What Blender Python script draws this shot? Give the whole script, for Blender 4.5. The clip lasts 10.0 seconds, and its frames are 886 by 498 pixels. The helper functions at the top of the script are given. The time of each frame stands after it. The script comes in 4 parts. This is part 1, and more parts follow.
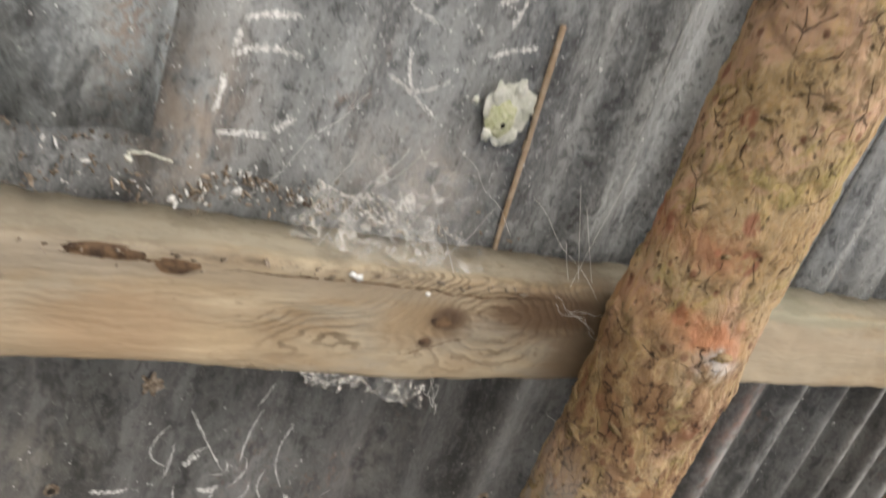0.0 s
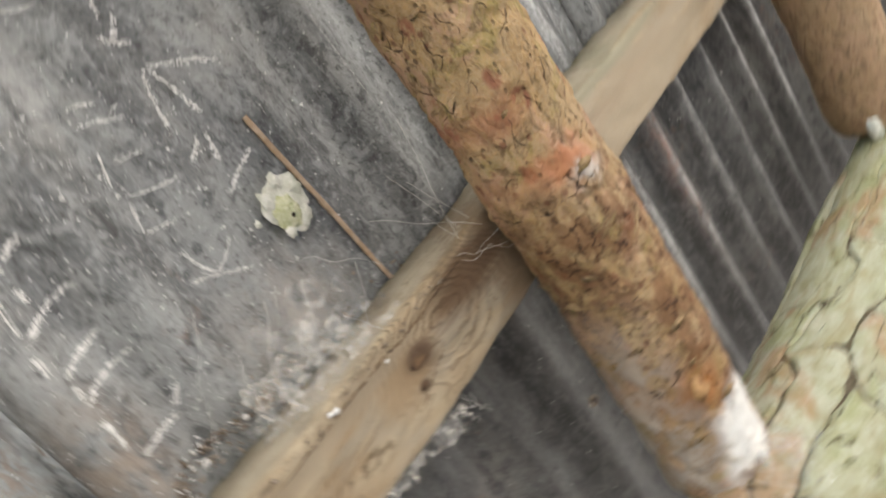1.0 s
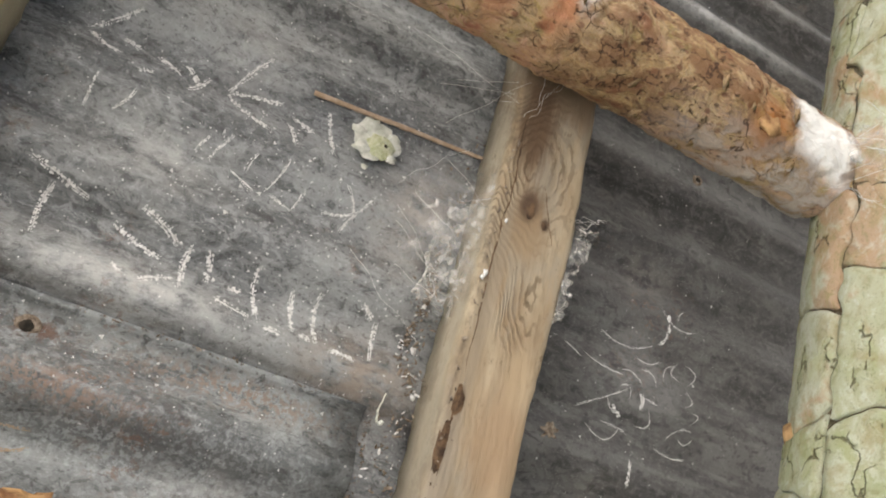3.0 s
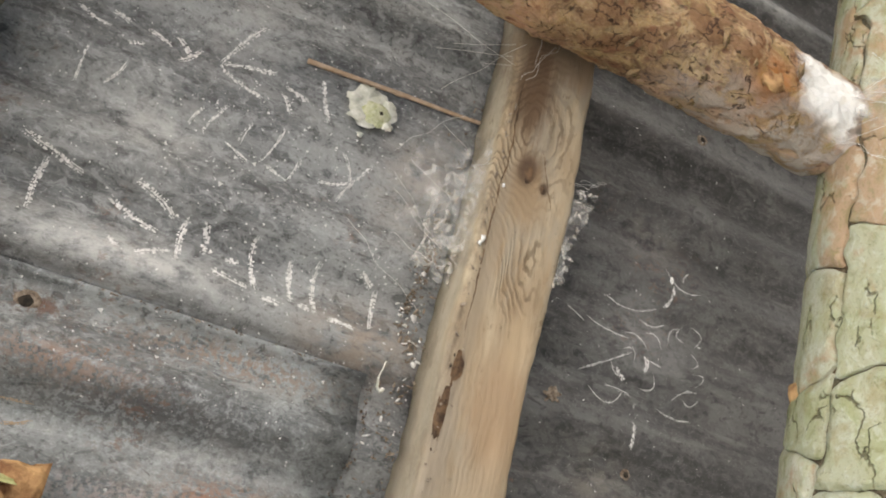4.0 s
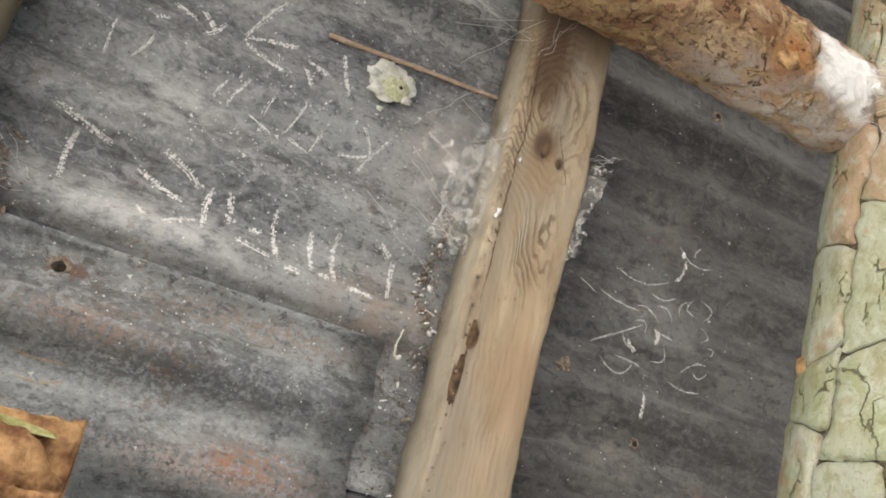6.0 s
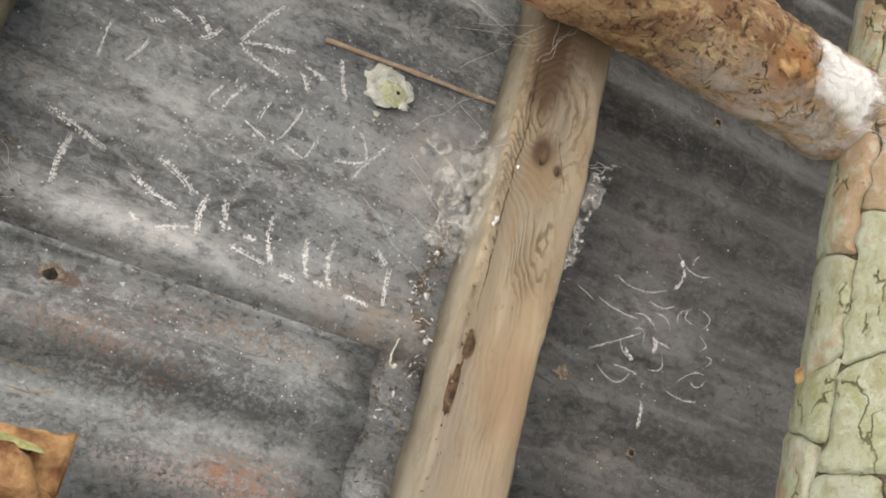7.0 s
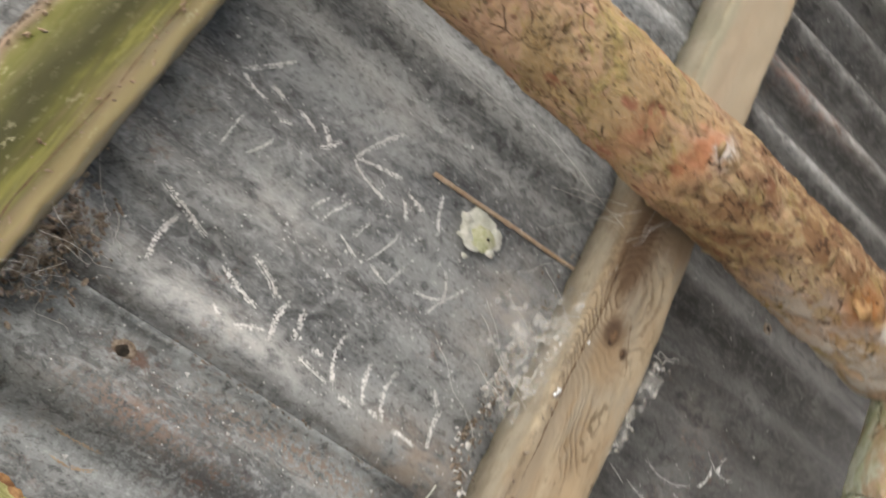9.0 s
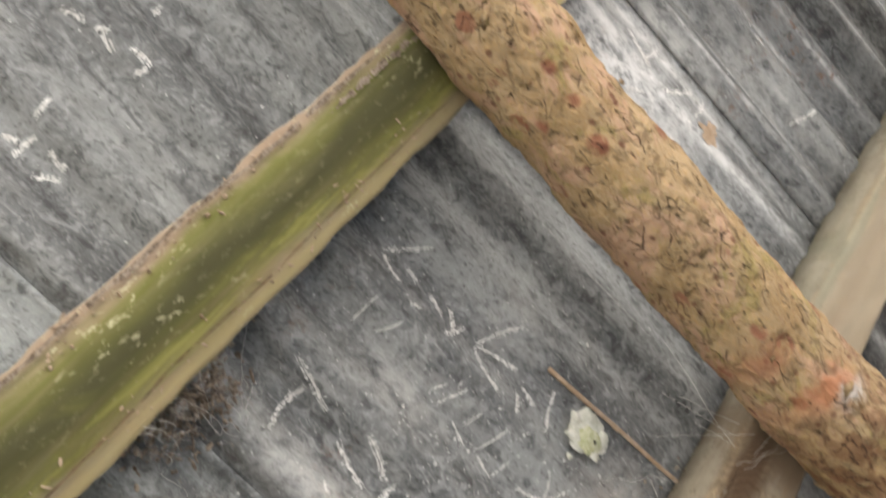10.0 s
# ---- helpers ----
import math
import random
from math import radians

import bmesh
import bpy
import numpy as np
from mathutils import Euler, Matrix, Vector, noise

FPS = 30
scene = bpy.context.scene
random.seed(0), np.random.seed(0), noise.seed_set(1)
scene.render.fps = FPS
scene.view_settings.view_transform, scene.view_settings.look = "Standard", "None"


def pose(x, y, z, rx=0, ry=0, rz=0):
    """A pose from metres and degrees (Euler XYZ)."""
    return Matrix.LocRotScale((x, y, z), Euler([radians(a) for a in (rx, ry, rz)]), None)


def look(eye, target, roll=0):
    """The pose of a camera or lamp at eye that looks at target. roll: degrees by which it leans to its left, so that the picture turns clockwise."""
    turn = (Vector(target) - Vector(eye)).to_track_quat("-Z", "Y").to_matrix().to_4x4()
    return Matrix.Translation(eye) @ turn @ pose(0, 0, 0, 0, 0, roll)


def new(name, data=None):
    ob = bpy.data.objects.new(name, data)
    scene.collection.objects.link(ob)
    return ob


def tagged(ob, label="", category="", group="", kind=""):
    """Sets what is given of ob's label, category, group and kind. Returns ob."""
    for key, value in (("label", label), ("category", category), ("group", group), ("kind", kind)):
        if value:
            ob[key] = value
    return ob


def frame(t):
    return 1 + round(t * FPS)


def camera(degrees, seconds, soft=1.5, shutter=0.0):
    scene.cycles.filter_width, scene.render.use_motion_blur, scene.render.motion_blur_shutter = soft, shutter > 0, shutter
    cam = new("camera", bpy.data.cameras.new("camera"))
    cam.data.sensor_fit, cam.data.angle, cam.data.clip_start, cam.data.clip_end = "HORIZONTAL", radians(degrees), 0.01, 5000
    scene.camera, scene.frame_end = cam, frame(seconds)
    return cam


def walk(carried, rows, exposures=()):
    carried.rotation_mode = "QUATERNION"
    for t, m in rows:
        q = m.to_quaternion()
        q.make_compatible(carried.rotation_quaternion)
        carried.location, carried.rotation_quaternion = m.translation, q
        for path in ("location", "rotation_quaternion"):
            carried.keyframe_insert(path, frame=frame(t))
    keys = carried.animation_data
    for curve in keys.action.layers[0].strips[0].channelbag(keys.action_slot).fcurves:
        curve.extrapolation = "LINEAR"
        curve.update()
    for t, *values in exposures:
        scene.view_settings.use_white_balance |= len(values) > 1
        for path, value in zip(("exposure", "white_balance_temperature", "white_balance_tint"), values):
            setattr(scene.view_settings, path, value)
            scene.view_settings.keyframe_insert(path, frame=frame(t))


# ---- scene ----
cam = camera(58.49, 10.0, soft=1.85, shutter=0.5)
# The roof's own axes: x along the battens, y down the slope, z up through the sheets.
SLOPE, HEIGHT = 18.0, 2.15
ROOF = pose(0, 0, HEIGHT, -SLOPE, 0, 0)
PATH = [
    (0.0, -0.3077, -0.0417, -0.4380, 148.52, 24.02, -21.03),
    (0.2, -0.3139, -0.0553, -0.4494, 150.37, 23.68, -19.83),
    (0.3, -0.3120, -0.0660, -0.4480, 150.81, 24.41, -16.54),
    (0.5, -0.2874, -0.0892, -0.4561, 158.86, 30.97, -1.03),
    (0.7, -0.2871, -0.0915, -0.4632, 168.42, 41.70, 16.88),
    (1.0, -0.2749, -0.0714, -0.4932, -173.10, 40.63, 45.69),
    (1.5, -0.3037, -0.0759, -0.4986, -163.32, 33.91, 65.49),
    (1.8, -0.3107, -0.0784, -0.5280, -160.24, 31.30, 72.01),
    (2.0, -0.3393, -0.0897, -0.5684, -161.05, 29.80, 74.26),
    (2.5, -0.3386, -0.0963, -0.5938, -163.22, 27.90, 74.05),
    (4.0, -0.3332, -0.0748, -0.5989, -166.33, 24.85, 75.07),
    (4.5, -0.3324, -0.0731, -0.6030, -167.13, 25.46, 75.12),
    (5.0, -0.3378, -0.0764, -0.6061, -167.71, 24.42, 75.44),
    (5.5, -0.3405, -0.0823, -0.6124, -168.32, 23.95, 74.62),
    (7.0, -0.3288, -0.0823, -0.6088, -169.11, 24.22, 73.73),
    (7.5, -0.3201, -0.0909, -0.6020, -168.95, 23.67, 74.48),
    (8.0, -0.3196, -0.0961, -0.6015, -168.60, 22.90, 75.01),
    (8.5, -0.3057, -0.1364, -0.5934, -169.48, 25.35, 68.50),
    (9.0, -0.3051, -0.1817, -0.5835, -170.73, 28.76, 58.54),
    (9.5, -0.3011, -0.2233, -0.5792, -169.26, 27.88, 52.20),
    (10.0, -0.2939, -0.2555, -0.5799, -166.05, 25.98, 49.30),
]
walk(cam, [(t, ROOF @ pose(*p)) for t, *p in PATH], exposures=[(0.0, 3.02, 7050, 10), (10.0, 3.02, 7050, 10)])

# ---- light: an overcast sky that comes in under the open high side of the roof ----
world = bpy.data.worlds.new("sky")
scene.world = world
world.use_nodes = True
sky = world.node_tree.nodes.new("ShaderNodeTexSky")
sky.sky_type, sky.sun_disc = "NISHITA", False
sky.sun_elevation, sky.sun_rotation = radians(79), radians(218)
sky.dust_density, sky.air_density = 1.5, 1.0
world.node_tree.links.new(sky.outputs[0], world.node_tree.nodes["Background"].inputs[0])
world.node_tree.nodes["Background"].inputs[1].default_value = 0.12
sun = new("sun", bpy.data.lights.new("sun", "SUN"))
sun.data.energy, sun.data.angle, sun.data.color = 3.0, radians(8), (1.0, 0.97, 0.93)
sun.matrix_world = look((-0.7, -0.9, 6), (0, 0, 0))


# ---- nodes and meshes ----
def material(name, rough=0.8, spec=0.3):
    m = bpy.data.materials.new(name)
    m.use_nodes = True
    b = m.node_tree.nodes["Principled BSDF"]
    b.inputs["Roughness"].default_value = rough
    b.inputs["Specular IOR Level"].default_value = spec
    return m, m.node_tree, b


def link(nt, a, b):
    nt.links.new(a, b)


def feed(nt, sock, v):
    if isinstance(v, bpy.types.NodeSocket):
        nt.links.new(v, sock)
    elif v is not None:
        sock.default_value = v


def math_(nt, op, a, b=None, clamp=False):
    n = nt.nodes.new("ShaderNodeMath")
    n.operation, n.use_clamp = op, clamp
    feed(nt, n.inputs[0], a)
    feed(nt, n.inputs[1], b)
    return n.outputs[0]


def coords(nt, sx=1.0, sy=1.0, sz=1.0, ox=0.0, oy=0.0, oz=0.0):
    t = nt.nodes.new("ShaderNodeTexCoord")
    m = nt.nodes.new("ShaderNodeMapping")
    m.inputs["Scale"].default_value = (sx, sy, sz)
    m.inputs["Location"].default_value = (ox, oy, oz)
    link(nt, t.outputs["Object"], m.inputs["Vector"])
    return m.outputs[0]


def axes(nt):
    t = nt.nodes.new("ShaderNodeTexCoord")
    s = nt.nodes.new("ShaderNodeSeparateXYZ")
    link(nt, t.outputs["Object"], s.inputs[0])
    return s.outputs[0], s.outputs[1], s.outputs[2]


def grain(nt, scale, vec, detail=4.0, rough=0.6, warp=0.0):
    n = nt.nodes.new("ShaderNodeTexNoise")
    n.inputs["Scale"].default_value = scale
    n.inputs["Detail"].default_value = detail
    n.inputs["Roughness"].default_value = rough
    n.inputs["Distortion"].default_value = warp
    link(nt, vec, n.inputs["Vector"])
    return n.outputs["Fac"]


def cells(nt, scale, vec, feature="DISTANCE_TO_EDGE"):
    n = nt.nodes.new("ShaderNodeTexVoronoi")
    n.feature = feature
    n.inputs["Scale"].default_value = scale
    link(nt, vec, n.inputs["Vector"])
    return n.outputs["Distance"]


def ramp(nt, fac, lo, hi, a=0.0, b=1.0):
    n = nt.nodes.new("ShaderNodeMapRange")
    n.interpolation_type = "SMOOTHSTEP"
    feed(nt, n.inputs["Value"], fac)
    for k, v in (("From Min", lo), ("From Max", hi), ("To Min", a), ("To Max", b)):
        n.inputs[k].default_value = v
    return n.outputs[0]


def mix(nt, fac, a, b):
    n = nt.nodes.new("ShaderNodeMix")
    n.data_type = "RGBA"
    feed(nt, n.inputs[0], fac)
    for s, v in ((n.inputs[6], a), (n.inputs[7], b)):
        feed(nt, s, (*v, 1.0) if isinstance(v, tuple) else v)
    return n.outputs[2]


def bump(nt, bsdf, height, dist, strength=1.0):
    n = nt.nodes.new("ShaderNodeBump")
    n.inputs["Strength"].default_value = strength
    n.inputs["Distance"].default_value = dist
    link(nt, height, n.inputs["Height"])
    link(nt, n.outputs[0], bsdf.inputs["Normal"])


def spot(nt, x, y, cx, cy, rx, ry):
    """A soft round mask, 1 at its middle, in the plane of the roof."""
    a = math_(nt, "POWER", math_(nt, "DIVIDE", math_(nt, "SUBTRACT", x, cx), rx), 2.0)
    b = math_(nt, "POWER", math_(nt, "DIVIDE", math_(nt, "SUBTRACT", y, cy), ry), 2.0)
    return math_(nt, "POWER", 2.718, math_(nt, "MULTIPLY", math_(nt, "ADD", a, b), -1.0))


def shape(name, bm, mat, smooth=True):
    me = bpy.data.meshes.new(name)
    bm.to_mesh(me)
    bm.free()
    if smooth:
        for p in me.polygons:
            p.use_smooth = True
    me.materials.append(mat)
    return me


def thing(name, bm, mat, label, category, group="", kind="", smooth=True, at=None):
    ob = new(name, shape(name, bm, mat, smooth) if bm else None)
    ob.matrix_basis = ROOF if at is None else at
    return tagged(ob, label, category, group, kind)


def part(name, bm, mat, parent, label="", smooth=True):
    ob = new(name, shape(name, bm, mat, smooth))
    ob.parent = parent
    return tagged(ob, label)


def grid(nu, nv, f, wrap=False):
    """A sheet of quads from f(u, v), u and v from 0 to 1; wrap closes it in u."""
    bm = bmesh.new()
    cols = nu if wrap else nu + 1
    vs = [[bm.verts.new(f(i / nu, j / nv)) for i in range(cols)] for j in range(nv + 1)]
    for j in range(nv):
        for i in range(nu):
            k = (i + 1) % cols if wrap else i + 1
            bm.faces.new((vs[j][i], vs[j][k], vs[j + 1][k], vs[j + 1][i]))
    return bm, vs


def n3(x, y, z, s):
    return noise.noise(Vector((x * s, y * s, z * s)))


# ---- materials ----
def zinc(name, dark, light, rust, pale, marks=(), bands=0.6, metal=0.22):
    """Old galvanised iron: long streaks down the slope, spangle, grit, rust; marks are stains and other patches of a
    given place, size and colour.
    """
    m, nt, b = material(name, 0.6, 0.5)
    x, y, z = axes(nt)
    # Stretched noise puts the corrugations' light and dark bands into the colour.
    long_ = grain(nt, 1.0, coords(nt, 30, 1.8, 6), 5, 0.6, 0.35)
    streaky = grain(nt, 1.0, coords(nt, 62, 11, 20), 7, 0.7, 0.8)
    fine = grain(nt, 230, coords(nt, 1, 0.8, 1), 5, 0.72, 0.4)
    grit = grain(nt, 800, coords(nt), 2, 0.6)
    cloud = grain(nt, 11, coords(nt, 1, 0.6, 1), 6, 0.62, 0.4)
    mott = grain(nt, 80, coords(nt, 1, 0.6, 1, 2, 8, 1), 6, 0.7, 0.7)
    c = mix(nt, ramp(nt, long_, 0.34, 0.66), dark, light)
    c = mix(nt, ramp(nt, streaky, 0.5, 0.7, 0, bands), c, pale)
    c = mix(nt, ramp(nt, streaky, 0.46, 0.3, 0, bands), c, tuple(0.55 * v for v in dark))
    c = mix(nt, ramp(nt, cloud, 0.5, 0.64, 0, 0.5), c, pale)
    c = mix(nt, ramp(nt, cloud, 0.46, 0.32, 0, 0.5), c, tuple(0.55 * v for v in dark))
    c = mix(nt, ramp(nt, mott, 0.52, 0.62, 0, 0.62), c, tuple(1.4 * v for v in light))
    c = mix(nt, ramp(nt, mott, 0.47, 0.38, 0, 0.66), c, tuple(0.4 * v for v in dark))
    c = mix(nt, ramp(nt, fine, 0.53, 0.66, 0, 0.36), c, tuple(min(0.62, 1.9 * v) for v in light))
    c = mix(nt, ramp(nt, fine, 0.45, 0.36, 0, 0.6), c, (0.03, 0.029, 0.028))
    for cx, cy, rx, ry, colour, amount in marks:
        k = math_(nt, "MULTIPLY", spot(nt, x, y, cx, cy, rx, ry), ramp(nt, grain(nt, 70, coords(nt, 1, 0.6, 1, cx, cy, 1), 5, 0.75), 0.35, 0.62) if amount < 0.95 else ramp(nt, grain(nt, 230, coords(nt, 1, 1, 1, cx, cy, 1), 3, 0.7), 0.45, 0.56))
        c = mix(nt, math_(nt, "MULTIPLY", k, amount), c, colour)
    spots = grain(nt, 120, coords(nt, 1, 0.8, 1), 6, 0.78, 0.4)
    where = grain(nt, 7, coords(nt, 1, 1, 1, 3.1, 0.7, 0), 3, 0.5)
    r = math_(nt, "MULTIPLY", ramp(nt, spots, 0.53, 0.62), ramp(nt, where, 0.6 - rust, 0.8 - rust))
    c = mix(nt, math_(nt, "MULTIPLY", r, 0.8), c, (0.2, 0.105, 0.065))
    c = mix(nt, ramp(nt, grit, 0.67, 0.74, 0, 0.5), c, (0.6, 0.59, 0.57))
    link(nt, c, b.inputs["Base Color"])
    b.inputs["Metallic"].default_value = metal
    link(nt, ramp(nt, mott, 0.3, 0.7, 0.42, 0.7), b.inputs["Roughness"])
    bump(nt, b, math_(nt, "ADD", math_(nt, "MULTIPLY", fine, 0.5), streaky), 0.0016, 0.6)
    return m


RUST, PINK, CHALKY = (0.34, 0.11, 0.04), (0.42, 0.36, 0.33), (0.52, 0.52, 0.5)
ZINC = zinc("weathered_zinc", (0.112, 0.117, 0.118), (0.25, 0.259, 0.257), 0.04, (0.36, 0.372, 0.366), [
    (0.3, -0.15, 0.035, 0.11, (0.72, 0.72, 0.71), 0.9), (0.36, -0.2, 0.012, 0.1, (0.7, 0.7, 0.69), 0.9),
    # Thin dark strip: the lap edge's shadow, put into the colour.
    (-0.2225, -0.2, 0.004, 0.35, (0.05, 0.045, 0.04), 0.9),
    (-0.2, -0.085, 0.017, 0.09, CHALKY, 0.9), (-0.06, 0.115, 0.05, 0.035, (0.4, 0.37, 0.34), 0.9), (-0.21, 0.1, 0.03, 0.05, (0.33, 0.27, 0.22), 0.8),
    (-0.1, -0.1, 0.03, 0.05, CHALKY, 0.6), (0.28, -0.14, 0.012, 0.2, (0.72, 0.72, 0.71), 0.94), (0.325, -0.1, 0.009, 0.2, (0.7, 0.7, 0.69), 0.94), (0.355, -0.12, 0.006, 0.18, (0.66, 0.66, 0.65), 0.94), (0.01, -0.06, 0.03, 0.03, CHALKY, 0.5), (-0.1, 0.34, 0.05, 0.06, CHALKY, 0.4)])
ZINC_PALE = zinc("rust_flecked_zinc", (0.112, 0.12, 0.12), (0.262, 0.278, 0.276), 0.06, (0.4, 0.42, 0.418), [
    (-0.252, -0.125, 0.008, 0.022, (0.12, 0.06, 0.035), 1.0), (-0.352, 0.0205, 0.007, 0.01, RUST, 1.0), (-0.362, 0.0, 0.011, 0.08, PINK, 1.0), (-0.35, 0.04, 0.016, 0.04, (0.3, 0.17, 0.11), 0.96), (-0.3, -0.02, 0.03, 0.12, (0.1, 0.1, 0.1), 0.96),
    (-0.285, -0.1, 0.012, 0.05, (0.26, 0.19, 0.15), 0.96), (-0.25, 0.02, 0.012, 0.08, (0.24, 0.18, 0.14), 0.96), (-0.32, 0.02, 0.012, 0.07, CHALKY, 0.6)])
ZINC_STREAKED = zinc("streaked_zinc", (0.06, 0.063, 0.064), (0.18, 0.187, 0.186), 0.1, (0.3, 0.31, 0.305), [
    (0.38, -0.12, 0.012, 0.1, CHALKY, 0.85), (0.338, -0.01, 0.015, 0.014, (0.5, 0.4, 0.32), 0.9), (0.45, 0.0, 0.02, 0.12, CHALKY, 0.6), (0.52, -0.14, 0.006, 0.06, (0.36, 0.24, 0.15), 0.9),
    # Six evenly spaced pale lines: bright ridges painted into the colour.
    *[(0.4 + 0.0285 * k, -0.08 + 0.06 * (k % 3), 0.0035, 0.1, (0.55, 0.55, 0.54), 0.9) for k in range(6)]], 0.85)


def bark(name, tones, spots, crack, crack_scale, crack_dark, end=None, dots=1.0, run=(1.0, 0.5, 1.0), relief=0.004, gate_at=0.54, sway=0.03):
    """Bark in patches of several tones, with thin curved cracks and sunken dots; run stretches the cracks along the log."""
    m, nt, b = material(name, 0.85, 0.2)
    x, y, z = axes(nt)
    mid = grain(nt, 55, coords(nt, 1, 0.7, 1), 6, 0.68, 0.6)
    flake = grain(nt, 85, coords(nt, 1, 0.6, 1, 3, 3, 3), 5, 0.7, 1.5)
    fine = grain(nt, 420, coords(nt), 3, 0.7)
    c = mix(nt, ramp(nt, grain(nt, 14, coords(nt, 1, 0.6, 1), 5, 0.65, 0.8), 0.4, 0.6), tones[0], tones[1])
    c = mix(nt, ramp(nt, grain(nt, 18, coords(nt, 1, 0.7, 1, 8, 1, 4), 5, 0.7, 0.8), 0.48, 0.6, 0, 0.9), c, tones[2])
    c = mix(nt, ramp(nt, grain(nt, 26, coords(nt, 1, 0.7, 1, 1, 6, 2), 5, 0.7, 0.8), 0.54, 0.64, 0, 0.8), c, tones[3])
    c = mix(nt, ramp(nt, flake, 0.53, 0.62, 0, 0.6), c, tuple(min(0.8, 1.45 * v) for v in tones[0]))
    c = mix(nt, ramp(nt, flake, 0.47, 0.4, 0, 0.7), c, tuple(0.45 * v for v in tones[0]))
    c = mix(nt, ramp(nt, fine, 0.4, 0.62, 0.0, 0.22), c, (0.5, 0.4, 0.28))
    red = ramp(nt, cells(nt, 34, coords(nt, 1, 0.8, 1, 3, 0, 1), "F1"), 0.29, 0.19)
    red = math_(nt, "MULTIPLY", red, ramp(nt, mid, 0.42, 0.54))
    c = mix(nt, math_(nt, "MULTIPLY", red, 0.75 * dots), c, spots)
    warp = nt.nodes.new("ShaderNodeTexNoise")
    warp.inputs["Scale"].default_value = 30
    warp.inputs["Detail"].default_value = 2.5
    link(nt, coords(nt), warp.inputs["Vector"])
    add = nt.nodes.new("ShaderNodeVectorMath")
    add.operation = "MULTIPLY_ADD"
    link(nt, warp.outputs["Color"], add.inputs[0])
    add.inputs[1].default_value = tuple(sway * v for v in run)
    link(nt, coords(nt, *run), add.inputs[2])
    edge = cells(nt, crack_scale, add.outputs[0])
    gate = ramp(nt, grain(nt, 48, coords(nt, 1, 1, 1, 5, 2, 1), 3, 0.6), gate_at - 0.03, gate_at + 0.04)
    cr = math_(nt, "MULTIPLY", ramp(nt, edge, 0.026, 0.004), gate)
    pits = ramp(nt, cells(nt, 130, coords(nt, 1, 0.6, 1), "F1"), 0.22, 0.1)
    pits = math_(nt, "MULTIPLY", pits, ramp(nt, grain(nt, 22, coords(nt, 1, 1, 1, 1, 7, 3), 3), 0.42, 0.52))
    pocks = ramp(nt, cells(nt, 95, coords(nt, 1, 0.75, 1, 4, 1, 2), "F1"), 0.3, 0.16)
    pocks = math_(nt, "MULTIPLY", pocks, ramp(nt, grain(nt, 36, coords(nt, 1, 1, 1, 2, 3, 6), 3), 0.46, 0.56))
    c = mix(nt, math_(nt, "MULTIPLY", pocks, 0.7 * dots), c, tuple(0.55 * v for v in spots))
    cr = math_(nt, "MAXIMUM", cr, math_(nt, "MULTIPLY", pits, 0.75 * dots))
    if end:
        c = end(nt, c, x, y, z, mid)
        if relief > 0.003:
            cr = math_(nt, "MULTIPLY", cr, ramp(nt, y, 0.39, 0.37))
    c = mix(nt, math_(nt, "MULTIPLY", cr, crack_dark), c, crack)
    link(nt, c, b.inputs["Base Color"])
    h = math_(nt, "SUBTRACT", math_(nt, "ADD", math_(nt, "ADD", mid, flake), math_(nt, "MULTIPLY", fine, 0.2)), math_(nt, "MULTIPLY", cr, 0.8))
    bump(nt, b, h, relief, 0.9)
    return m


